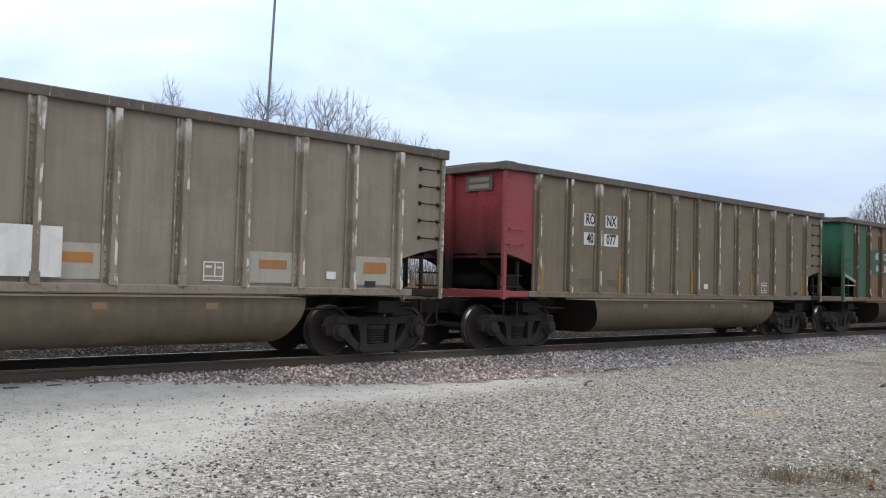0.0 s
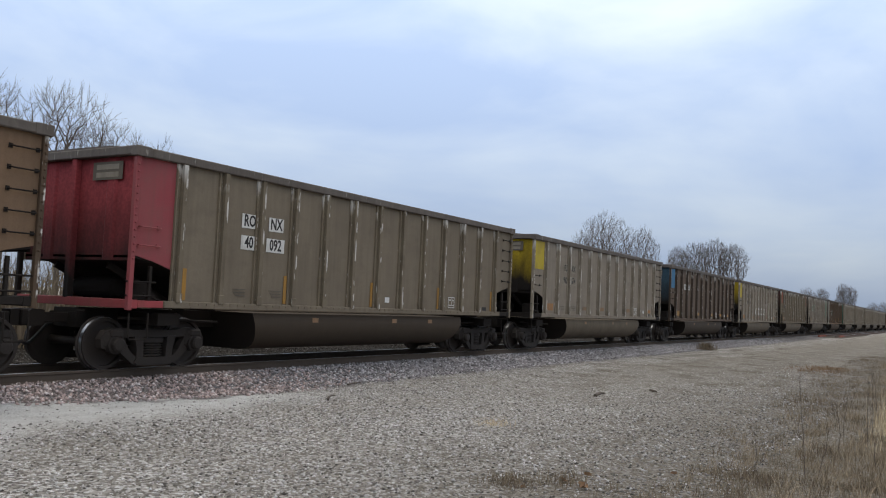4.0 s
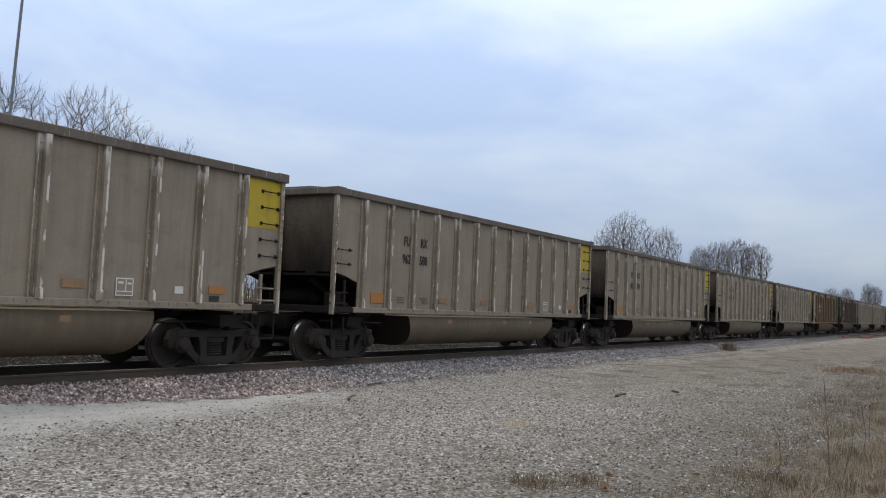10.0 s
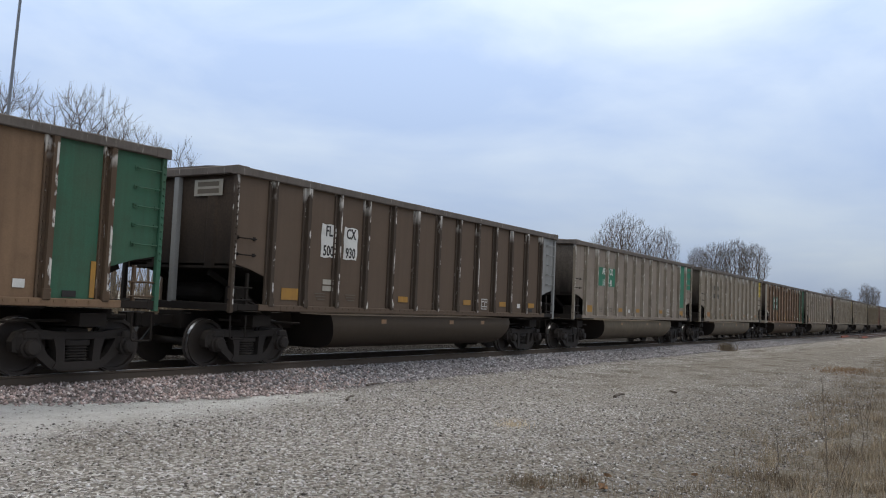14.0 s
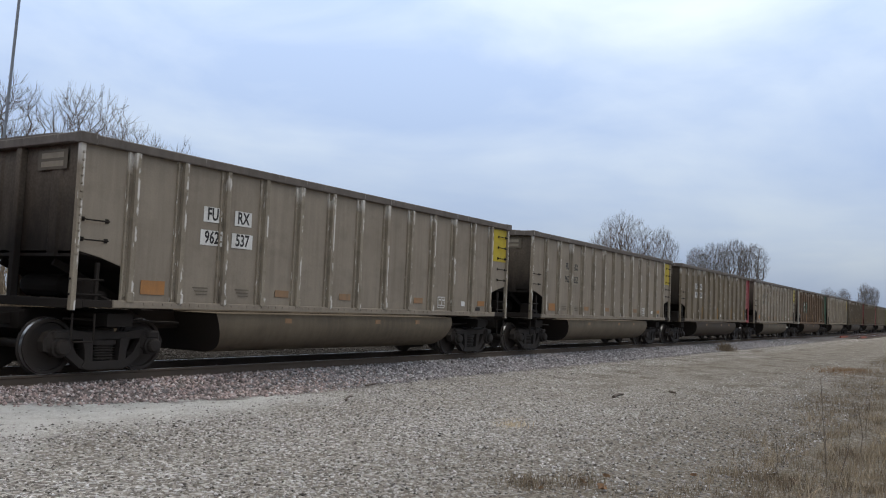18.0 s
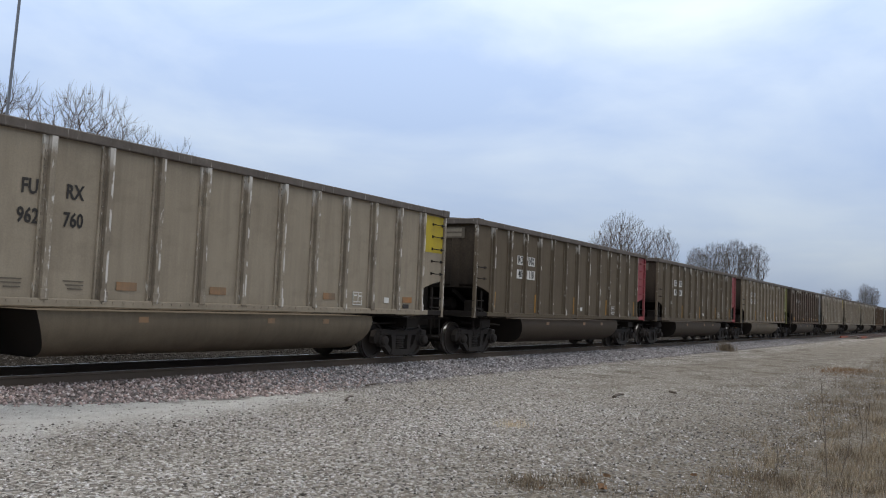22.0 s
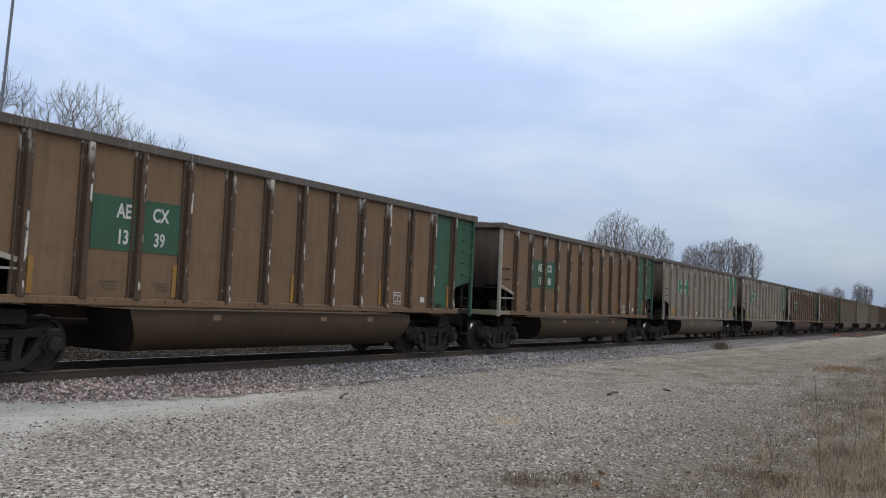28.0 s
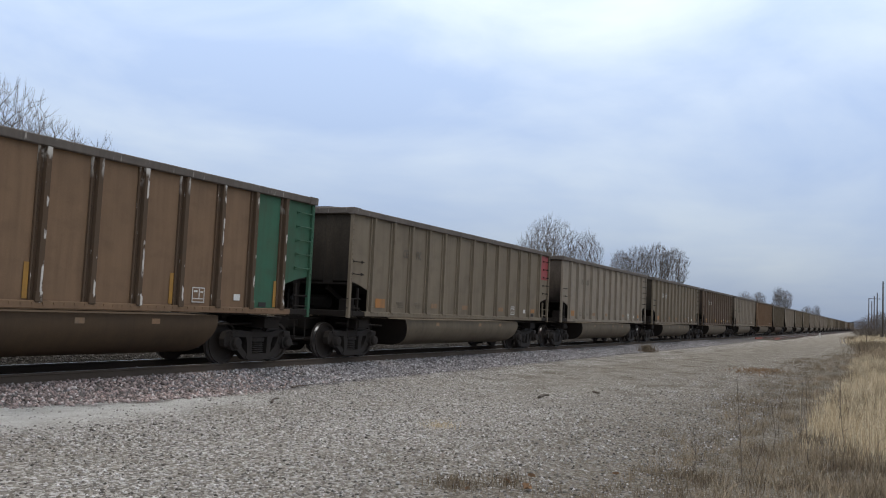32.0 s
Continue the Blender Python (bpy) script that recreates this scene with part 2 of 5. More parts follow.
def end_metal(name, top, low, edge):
    """End wall paint that turns near-black, with a ragged edge, below the edge height."""
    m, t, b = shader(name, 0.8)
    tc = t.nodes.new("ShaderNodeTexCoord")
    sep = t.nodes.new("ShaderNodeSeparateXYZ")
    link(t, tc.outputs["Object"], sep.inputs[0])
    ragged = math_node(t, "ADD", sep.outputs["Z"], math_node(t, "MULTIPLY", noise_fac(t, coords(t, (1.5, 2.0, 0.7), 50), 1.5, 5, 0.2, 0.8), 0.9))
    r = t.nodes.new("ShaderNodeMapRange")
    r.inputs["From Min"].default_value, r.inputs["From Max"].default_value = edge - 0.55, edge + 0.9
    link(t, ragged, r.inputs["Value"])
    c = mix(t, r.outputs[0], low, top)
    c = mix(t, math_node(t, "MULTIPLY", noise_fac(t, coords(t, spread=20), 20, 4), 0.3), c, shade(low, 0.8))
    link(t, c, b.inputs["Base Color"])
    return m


END_LOW = (0.017, 0.0135, 0.0115)
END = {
    "russet": end_metal("graded_russet_end", (0.07, 0.047, 0.033), END_LOW, 3.1),
    "sand": end_metal("graded_pale_end", (0.15, 0.123, 0.093), END_LOW, 3.1), "umber": end_metal("graded_umber_end", (0.07, 0.053, 0.038), END_LOW, 2.8),
    "tan": end_metal("graded_tan_end", (0.13, 0.104, 0.08), END_LOW, 3.05), "grey": end_metal("graded_grey_end", (0.145, 0.12, 0.098), END_LOW, 3.05),
    "brown": end_metal("graded_brown_end", (0.125, 0.092, 0.074), END_LOW, 3.0), "dark": end_metal("graded_dark_end", (0.066, 0.047, 0.034), END_LOW, 2.7),
    "olive": end_metal("graded_olive_end", (0.06, 0.047, 0.034), END_LOW, 3.0), "red": end_metal("graded_red_end", (0.3, 0.05, 0.055), END_LOW, 2.7),
    "rust_red": end_metal("graded_brick_red_end", (0.075, 0.032, 0.025), END_LOW, 3.1), "yellow": end_metal("graded_yellow_end", (0.5, 0.35, 0.02), END_LOW, 3.3), "green": end_metal("graded_green_end", (0.04, 0.15, 0.09), END_LOW, 2.8),
    "blue": end_metal("graded_blue_end", (0.05, 0.1, 0.14), END_LOW, 3.1),
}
RAIL_SIDE = weathered("rusty_rail_side", (0.085, 0.062, 0.046), (0.12, 0.095, 0.075), 0.6, 0.8)
RAIL_TOP = plain("worn_rail_head", (0.6, 0.6, 0.61), 0.4, 1.0, 0.12)
RED_RAIL = weathered("rust_brown_rail", (0.1, 0.062, 0.048), (0.12, 0.08, 0.065), 0.5, 0.8)
TIE = weathered("weathered_tie_wood", (0.085, 0.072, 0.06), (0.14, 0.12, 0.1), 0.6, 0.9)
BARK = plain("grey_bark", (0.115, 0.093, 0.077), 0.9, 0, 0.3, 9.0)
TWIG = plain("brown_grey_twig", (0.13, 0.104, 0.086), 0.9, 0, 0.25, 5.0)
POLE_WOOD = plain("creosoted_pole_wood", (0.075, 0.06, 0.05), 0.9, 0, 0.3, 6.0)
GALV = plain("galvanised_steel", (0.2, 0.21, 0.23), 0.5, 0.4, 0.15)


def stone_mat(name, colours, gain=1.0, rough=0.9):
    """Loose stones, each island with its own tone."""
    m, t, b = shader(name, rough, 0.0, 0.05)
    geo = t.nodes.new("ShaderNodeNewGeometry")
    ramp = t.nodes.new("ShaderNodeValToRGB")
    ramp.color_ramp.interpolation = "LINEAR"
    for _ in colours[2:]:
        ramp.color_ramp.elements.new(0.5)
    for i, e in enumerate(ramp.color_ramp.elements):
        e.position = i / (len(colours) - 1)
    for i, c in enumerate(colours):
        r, g, bl = shade(c, gain)
        ramp.color_ramp.elements[i].color = (r, g, bl * (1.06 if "gravel" in name or "ballast" in name else 1.0), 1)
    link(t, geo.outputs["Random Per Island"], ramp.inputs[0])
    c = mix(t, math_node(t, "MULTIPLY", noise_fac(t, coords(t), 60, 3), 0.35), ramp.outputs[0], (0.16, 0.145, 0.125))
    link(t, c, b.inputs["Base Color"])
    return m


GRAVEL = stone_mat("mixed_grey_gravel", [(0.045, 0.04, 0.035), (0.17, 0.155, 0.135), (0.36, 0.335, 0.3), (0.5, 0.477, 0.437), (0.74, 0.715, 0.675)], 1.12)
BALLAST = stone_mat("pinkish_grey_ballast", [(0.07, 0.055, 0.05), (0.17, 0.135, 0.12), (0.26, 0.215, 0.195), (0.33, 0.24, 0.21), (0.5, 0.46, 0.43)], 1.4)
GREY_BALLAST = stone_mat("blue_grey_ballast", [(0.05, 0.047, 0.046), (0.13, 0.122, 0.12), (0.21, 0.198, 0.194), (0.27, 0.245, 0.235), (0.48, 0.465, 0.45)], 1.35)
# near-black stones: the shade behind the train is in their colour
SHADE_BALLAST = stone_mat("shade_black_ballast", [(0.012, 0.011, 0.01), (0.03, 0.027, 0.024), (0.05, 0.045, 0.04), (0.14, 0.13, 0.12)])
DULL_GRAVEL = stone_mat("dirty_grey_gravel", [(0.045, 0.041, 0.037), (0.12, 0.112, 0.1), (0.21, 0.197, 0.178), (0.31, 0.295, 0.27), (0.58, 0.56, 0.53)], 1.15)
STRAW = stone_mat("dry_straw_grass", [(0.38, 0.28, 0.175), (0.6, 0.47, 0.3), (0.76, 0.63, 0.43), (0.86, 0.75, 0.55)])
WEED = stone_mat("brown_dead_weed", [(0.09, 0.064, 0.046), (0.17, 0.125, 0.085), (0.25, 0.19, 0.125), (0.15, 0.125, 0.08)])
FADED = stone_mat("faded_grey_grass", [(0.2, 0.155, 0.105), (0.32, 0.25, 0.17), (0.44, 0.355, 0.25), (0.3, 0.25, 0.18)])
LEAF = stone_mat("fallen_russet_leaves", [(0.17, 0.095, 0.05), (0.26, 0.15, 0.08), (0.28, 0.2, 0.125)])


def ground_mat():
    m, t, b = shader("gravel_and_dust_ground", 0.95, 0.0, 0.02)
    tc = t.nodes.new("ShaderNodeTexCoord")
    sep = t.nodes.new("ShaderNodeSeparateXYZ")
    link(t, tc.outputs["Object"], sep.inputs[0])
    x, y = sep.outputs["X"], sep.outputs["Y"]
    v = tc.outputs["Object"]

    def span(a, lo, hi):
        r = t.nodes.new("ShaderNodeMapRange")
        r.inputs["From Min"].default_value, r.inputs["From Max"].default_value = lo, hi
        link(t, a, r.inputs["Value"])
        return r.outputs[0]

    speck = noise_fac(t, v, 34.0, 4, 0.33, 0.67)
    cell = t.nodes.new("ShaderNodeTexVoronoi")
    cell.inputs["Scale"].default_value = 30.0
    link(t, v, cell.inputs["Vector"])
    hue = t.nodes.new("ShaderNodeSeparateColor")
    link(t, cell.outputs["Color"], hue.inputs[0])
    pebble = t.nodes.new("ShaderNodeValToRGB")
    for place, tone_c in ((0.0, (0.03, 0.026, 0.022)), (0.35, (0.17, 0.152, 0.13)), (0.7, (0.42, 0.39, 0.345)), (1.0, (0.85, 0.82, 0.77))):
        e = pebble.color_ramp.elements[0] if place == 0.0 else pebble.color_ramp.elements[-1] if place == 1.0 else pebble.color_ramp.elements.new(place)
        e.position, e.color = place, (*shade(tone_c, 1.25)[:2], tone_c[2] * 1.31, 1)
    link(t, hue.outputs[0], pebble.inputs[0])
    fine = noise_fac(t, v, 95.0, 2, 0.3, 0.7)
    wide = noise_fac(t, v, 0.55, 5, 0.35, 0.65)
    mid = noise_fac(t, v, 3.0, 5, 0.35, 0.65)
    c = mix(t, 0.82, mix(t, speck, (0.18, 0.16, 0.135), (0.52, 0.485, 0.43)), pebble.outputs[0])
    c = mix(t, math_node(t, "MULTIPLY", fine, 0.25), c, (0.58, 0.55, 0.5))
    c = mix(t, math_node(t, "MULTIPLY", wide, 0.3), c, (0.24, 0.21, 0.17))
    c = mix(t, math_node(t, "MULTIPLY", mid, 0.16), c, (0.2, 0.185, 0.165))
    wob = math_node(t, "ADD", y, math_node(t, "MULTIPLY", math_node(t, "SUBTRACT", noise_fac(t, v, 0.35, 5, 0, 1), 0.5), 3.0))
    # worn vehicle lane of tan dust along the line
    lane = math_node(t, "MULTIPLY", span(wob, 3.6, 5.4), span(wob, 9.6, 7.6))
    lane = math_node(t, "MULTIPLY", lane, span(x, 12.0, 30.0))
    c = mix(t, math_node(t, "MULTIPLY", lane, 0.6), c, (0.23, 0.205, 0.17))
    drift = noise_fac(t, coords(t, (0.8, 1.3, 1.0)), 1.1, 9, 0.4, 0.66)
    c = mix(t, math_node(t, "MULTIPLY", drift, math_node(t, "MULTIPLY", span(x, 10.0, 26.0), 0.5)), c, (0.185, 0.166, 0.14))
    # crushed limestone dust
    rough = math_node(t, "ADD", y, math_node(t, "MULTIPLY", math_node(t, "SUBTRACT", noise_fac(t, v, 1.6, 5, 0, 1), 0.5), 1.4))
    slant = math_node(t, "ADD", rough, math_node(t, "MULTIPLY", x, 0.36))
    low = math_node(t, "ADD", rough, math_node(t, "MULTIPLY", span(x, 6.0, 1.6), 4.2))
    dust = math_node(t, "MULTIPLY", span(x, 13.6, 10.5), math_node(t, "MULTIPLY", span(low, 8.7, 10.0), span(slant, 14.3, 13.9)))
    c = mix(t, math_node(t, "MULTIPLY", dust, math_node(t, "ADD", math_node(t, "MULTIPLY", mid, 0.28), 0.64)), c, (0.72, 0.715, 0.7))
    # darker earth and litter under the grass
    turf = span(wob, 6.2, 2.2)
    c = mix(t, math_node(t, "MULTIPLY", turf, 0.72), c, mix(t, speck, (0.075, 0.063, 0.047), (0.25, 0.215, 0.165)))
    # ballast shoulder
    edge = math_node(t, "MAXIMUM", math_node(t, "SUBTRACT", 14.0, math_node(t, "MULTIPLY", x, 0.36)), 10.3)
    bed = span(math_node(t, "SUBTRACT", rough, edge), -0.1, 0.25)
    c = mix(t, bed, c, mix(t, speck, (0.1, 0.09, 0.087), (0.34, 0.315, 0.305)))
    # shade under and behind the train, painted into the ground as near-black
    shade_behind = span(y, 14.6, 16.0)
    c = mix(t, shade_behind, c, mix(t, speck, (0.014, 0.012, 0.01), (0.055, 0.047, 0.039)))
    litter = math_node(t, "MULTIPLY", noise_fac(t, v, 0.9, 6, 0.52, 0.62), math_node(t, "MULTIPLY", span(x, 14.0, 22.0), math_node(t, "MULTIPLY", span(y, 11.0, 10.0), 0.55)))
    c = mix(t, litter, c, (0.13, 0.108, 0.08))
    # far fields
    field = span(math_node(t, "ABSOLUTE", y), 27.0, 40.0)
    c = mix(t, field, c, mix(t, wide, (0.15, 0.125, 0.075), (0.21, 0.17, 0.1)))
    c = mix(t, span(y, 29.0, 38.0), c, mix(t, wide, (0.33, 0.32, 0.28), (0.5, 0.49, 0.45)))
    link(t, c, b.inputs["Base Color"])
    bumped(t, b, mix(t, 0.5, hue.outputs[0], fine), 1.0, 0.04)
    return m


GROUND = ground_mat()

# ---- mesh helpers ----
def box(bm, x0, x1, y0, y1, z0, z1):
    v = [bm.verts.new((x, y, z)) for x in (x0, x1) for y in (y0, y1) for z in (z0, z1)]
    for f in ((0, 1, 3, 2), (4, 6, 7, 5), (0, 4, 5, 1), (2, 3, 7, 6), (0, 2, 6, 4), (1, 5, 7, 3)):
        bm.faces.new([v[i] for i in f])


def rounded_box(bm, x0, x1, y0, y1, z0, z1, r=0.01):
    """A box whose long edges are chamfered by r."""
    new_bm = bmesh.new()
    box(new_bm, x0, x1, y0, y1, z0, z1)
    bmesh.ops.bevel(new_bm, geom=new_bm.edges[:], offset=r, segments=1, affect="EDGES")
    add(bm, new_bm)


def add(bm, other, m=None):
    if m is not None:
        bmesh.ops.transform(other, matrix=m, verts=other.verts)
    at = [bm.verts.new(v.co) for v in other.verts]
    other.verts.index_update()
    for f in other.faces:
        bm.faces.new([at[v.index] for v in f.verts])
    other.free()


def beam(bm, a, b, wide, high):
    """A bar with a rectangular section from a to b; wide runs across, in y."""
    a, b = Vector(a), Vector(b)
    d = (b - a).normalized()
    side = Vector((0, 1, 0)) if abs(d.y) < 0.9 else Vector((1, 0, 0))
    up = d.cross(side).normalized()
    side = up.cross(d).normalized()
    v = [bm.verts.new(p + side * (s * wide / 2) + up * (u * high / 2)) for p in (a, b) for s, u in ((-1, -1), (1, -1), (1, 1), (-1, 1))]
    for f in ((3, 2, 1, 0), (4, 5, 6, 7), (0, 1, 5, 4), (1, 2, 6, 5), (2, 3, 7, 6), (3, 0, 4, 7)):
        bm.faces.new([v[i] for i in f])


def tube(bm, pts, r, n=6, r_end=None):
    pts = [Vector(p) for p in pts]
    rings = []
    for i, p in enumerate(pts):
        d = (pts[min(i + 1, len(pts) - 1)] - pts[max(i - 1, 0)]).normalized()
        s = d.cross(Vector((0, 0, 1)) if abs(d.z) < 0.9 else Vector((1, 0, 0))).normalized()
        u = s.cross(d)
        k = r if r_end is None else r + (r_end - r) * i / (len(pts) - 1)
        rings.append([bm.verts.new(p + (s * math.cos(2 * math.pi * j / n) + u * math.sin(2 * math.pi * j / n)) * k) for j in range(n)])
    for a, b in zip(rings, rings[1:]):
        for j in range(n):
            bm.faces.new((a[j], a[(j + 1) % n], b[(j + 1) % n], b[j]))
    bm.faces.new(rings[0][::-1])
    bm.faces.new(rings[-1])


def lathe(bm, profile, n=24):
    """Turns (radius, y) pairs about the y axis; closed at both ends."""
    rings = [[bm.verts.new((r * math.cos(2 * math.pi * j / n), y, r * math.sin(2 * math.pi * j / n))) for j in range(n)] for r, y in profile]
    for a, b in zip(rings, rings[1:]):
        for j in range(n):
            bm.faces.new((a[j], b[j], b[(j + 1) % n], a[(j + 1) % n]))
    bm.faces.new(rings[0])
    bm.faces.new(rings[-1][::-1])


def extrude(bm, outline, x0, x1, taper=None):
    """A prism along x with an outline in (y, z); taper(y, z) draws its ends in."""
    rings = []
    for x, s in ((x0, 1), (x1, -1)):
        rings.append([bm.verts.new((x + s * (taper(y, z) if taper else 0), y, z)) for y, z in outline])
    a, b = rings
    n = len(outline)
    for j in range(n):
        bm.faces.new((a[j], a[(j + 1) % n], b[(j + 1) % n], b[j]))
    bm.faces.new(a[::-1])
    bm.faces.new(b)


def plate(bm, outline, y0, y1):
    """A slab with an outline in (x, z) from y0 to y1."""
    a, b = ([bm.verts.new((x, y, z)) for x, z in outline] for y in (y0, y1))
    n = len(outline)
    for j in range(n):
        bm.faces.new((a[j], a[(j + 1) % n], b[(j + 1) % n], b[j]))
    bm.faces.new(a[::-1])
    bm.faces.new(b)


def mesh_of(name, bm, smooth=False):
    bmesh.ops.recalc_face_normals(bm, faces=bm.faces)
    me = bpy.data.meshes.new(name)
    bm.to_mesh(me)
    bm.free()
    if smooth:
        me.polygons.foreach_set("use_smooth", [True] * len(me.polygons))
        me.set_sharp_from_angle(angle=radians(38))
    me.materials.append(None)
    return me


def piece(name, me, material, parent, m=None, label=""):
    """A mesh object on shared mesh data, with a material of its own."""
    ob = new(name, me)
    ob.material_slots[0].link = "OBJECT"
    ob.material_slots[0].material = material
    ob.parent = parent
    if m is not None:
        ob.matrix_basis = m
    if label:
        tagged(ob, label)
    return ob


def part(name, bm, material, parent=None, label="", smooth=False):
    return piece(name, mesh_of(name, bm, smooth), material, parent, None, label)


def soup(name, verts, faces, material, parent=None):
    """One object from numpy arrays of vertices and equal-sized faces."""
    me = bpy.data.meshes.new(name)
    verts, faces = np.asarray(verts, dtype=np.float32), np.asarray(faces, dtype=np.int32)
    n, k = faces.shape
    me.vertices.add(len(verts))
    me.vertices.foreach_set("co", verts.ravel())
    me.loops.add(n * k)
    me.loops.foreach_set("vertex_index", faces.ravel())
    me.polygons.add(n)
    me.polygons.foreach_set("loop_start", np.arange(n, dtype=np.int32) * k)
    me.update(calc_edges=True)
    me.materials.append(material)
    ob = new(name, me)
    ob.parent = parent
    return ob


# ---- the ground, one sheet to the horizon ----
TRACK_Y = 13.53
RAIL_Z = 0.30


def ground_height(x, y):
    """Gravel yard at 0, ballast shoulders, a low bank under the grass."""
    d = np.abs(y - TRACK_Y)
    bed = np.clip((2.35 - d) / 1.15, 0, 1) * 0.13
    d2 = np.abs(y - 10.3)
    bed2 = np.clip((2.0 - d2) / 0.8, 0, 1) * 0.1 * np.clip((x - 84) / 8, 0, 1)
    bank = np.clip((2.6 - y) / 3.0, 0, 1) * 0.10 - np.clip((-1.5 - y) / 3, 0, 1) * 0.25
    lump = 0.02 * np.sin(x * 0.9 + 1.3 * np.sin(y * 0.7)) * np.sin(y * 1.1 + 0.6) + 0.012 * np.sin(x * 2.7 + y * 1.9) * np.sin(y * 3.1 - x * 0.8)
    calm = np.clip(d - 2.2, 0, 1) * np.clip((60 - np.abs(x)) / 20, 0.15, 1)
    return np.maximum(bed, bed2) + bank * np.clip((200 - np.abs(x)) / 100, 0, 1) + lump * calm


def ground_sheet():
    far = [30, 60, 120, 250, 500, 1000, 2000, 3500]
    xs = np.array([-v for v in far[::-1]] + list(np.arange(-20, 60, 0.4)) + list(np.arange(60, 130, 2.0)) + [140, 160, 200, 260, 350, 500, 800, 1400, 2400, 4000], dtype=float)
    ys = np.array([-v for v in far[::-1]] + list(np.arange(-12, 18, 0.25)) + [20, 24, 30, 40] + far[1:], dtype=float)
    gx, gy = np.meshgrid(xs, ys, indexing="ij")
    v = np.stack([gx, gy, ground_height(gx, gy)], -1).reshape(-1, 3)
    i = np.arange(len(xs) * len(ys)).reshape(len(xs), len(ys))
    f = np.stack([i[:-1, :-1], i[1:, :-1], i[1:, 1:], i[:-1, 1:]], -1).reshape(-1, 4)
    ob = soup("ground", v, f, GROUND)
    ob.data.polygons.foreach_set("use_smooth", [True] * len(f))
    return tagged(ob, "grey gravel yard with white limestone dust beside the line", "ground", kind="structure")


ground_sheet()


def rail_mesh(x0, x1):
    o = [(-0.07, 0), (0.07, 0), (0.07, 0.012), (0.012, 0.03), (0.012, 0.125), (0.036, 0.135), (0.036, 0.165), (0.028, 0.172), (-0.028, 0.172), (-0.036, 0.165), (-0.036, 0.135), (-0.012, 0.125), (-0.012, 0.03), (-0.07, 0.012)]
    bm = bmesh.new()
    extrude(bm, o, x0, x1)
    me = mesh_of("rail", bm)
    return me


def tie_mesh():
    bm = bmesh.new()
    rounded_box(bm, -0.11, 0.11, -1.3, 1.3, -0.14, 0.0, 0.012)
    return mesh_of("tie", bm)


def track(name, label, y, x0, x1, ties, spacing, base, web=None):
    root = tagged(new(name), label, "railway track", kind="structure")
    me, head = rail_mesh(x0, x1), bmesh.new()
    box(head, x0, x1, -0.026, 0.026, 0.1715, 0.1735)
    head = mesh_of("rail_head", head)
    for s in (-1, 1):
        r = piece("rail", me, web or RAIL_SIDE, root, pose(0, y + s * 0.755, base))
        piece("rail_head", head, RAIL_TOP, r, None, "shiny worn running surface")
    tm = tie_mesh()
    for i in range(ties):
        piece("tie", tm, TIE, root, pose(x0 + 0.4 + i * spacing, y + 0.02 * math.sin(i * 2.3), base - 0.002, 0, 0, 0.6 * math.sin(i * 1.7)))
    return root


RAIL_BASE = RAIL_Z - 0.1735
main_line = track("track_main", "main line of rusty steel rails on wooden ties", TRACK_Y, -40, 60, 190, 0.53, RAIL_BASE)
main_far = track("track_distant", "straight rails running to the horizon", TRACK_Y, 60, 3000, 60, 0.53, RAIL_BASE)
siding = track("track_siding", "stub siding track with red-painted rail ends", 10.3, 91, 700, 60, 0.53, RAIL_BASE, RED_RAIL)
tip = bmesh.new()
extrude(tip, [(-0.075, -0.005), (0.075, -0.005), (0.045, 0.13), (0.045, 0.182), (-0.045, 0.182), (-0.045, 0.13)], 90.9, 96.0)
tip = mesh_of("painted_rail_end", tip)
for s in (-1, 1):
    piece("painted_rail_end", tip, PATCH["rust_red"], siding, pose(2.6 if s < 0 else 0, 10.3 + s * 0.755, RAIL_BASE), "red-painted rail end")

# ---- the coal train ----
CAR_L = 16.18          # coupled length of one car
HALF = 7.30            # half length of the body
SIDE = 1.56            # half width to the side sheet
SILL, TOP = 1.12, 3.88
REACH = 6.19           # first and last stake from the middle
MESH = {}


def keep(key, make, smooth=False):
    if key not in MESH:
        bm = bmesh.new()
        make(bm)
        MESH[key] = mesh_of(key, bm, smooth)
    return MESH[key]


def rib_places(n):
    return [-REACH + 2 * REACH * i / (n - 1) for i in range(n)]


def panel(n):
    w = 2 * REACH / (n - 1)
    def make(bm):
        # sheet between two ribs, slightly dished, with a lap seam at the foot
        nx, nz = 4, 4
        grid = [[bm.verts.new((w * i / nx, -0.012 * math.sin(math.pi * i / nx) * math.sin(math.pi * j / nz), SILL + 0.12 + (3.74 - SILL - 0.12) * j / nz)) for j in range(nz + 1)] for i in range(nx + 1)]
        back = [[bm.verts.new((w * i / nx, 0.02, SILL + 0.12 + (3.74 - SILL - 0.12) * j / nz)) for j in (0, nz)] for i in (0, nx)]
        for i in range(nx):
            for j in range(nz):
                bm.faces.new((grid[i][j], grid[i + 1][j], grid[i + 1][j + 1], grid[i][j + 1]))
        bm.faces.new((back[0][0], back[0][1], back[1][1], back[1][0]))
    return keep("side_panel_%d" % n, make)


def end_panel(sign):
    def make(bm):
        o = [(REACH, 1.76), (6.75, 1.93), (7.24, 2.03), (7.24, 3.74), (REACH, 3.74)]
        plate(bm, [(sign * x, z) for x, z in o], 0.0, 0.02)
    return keep("end_panel_%d" % sign, make)


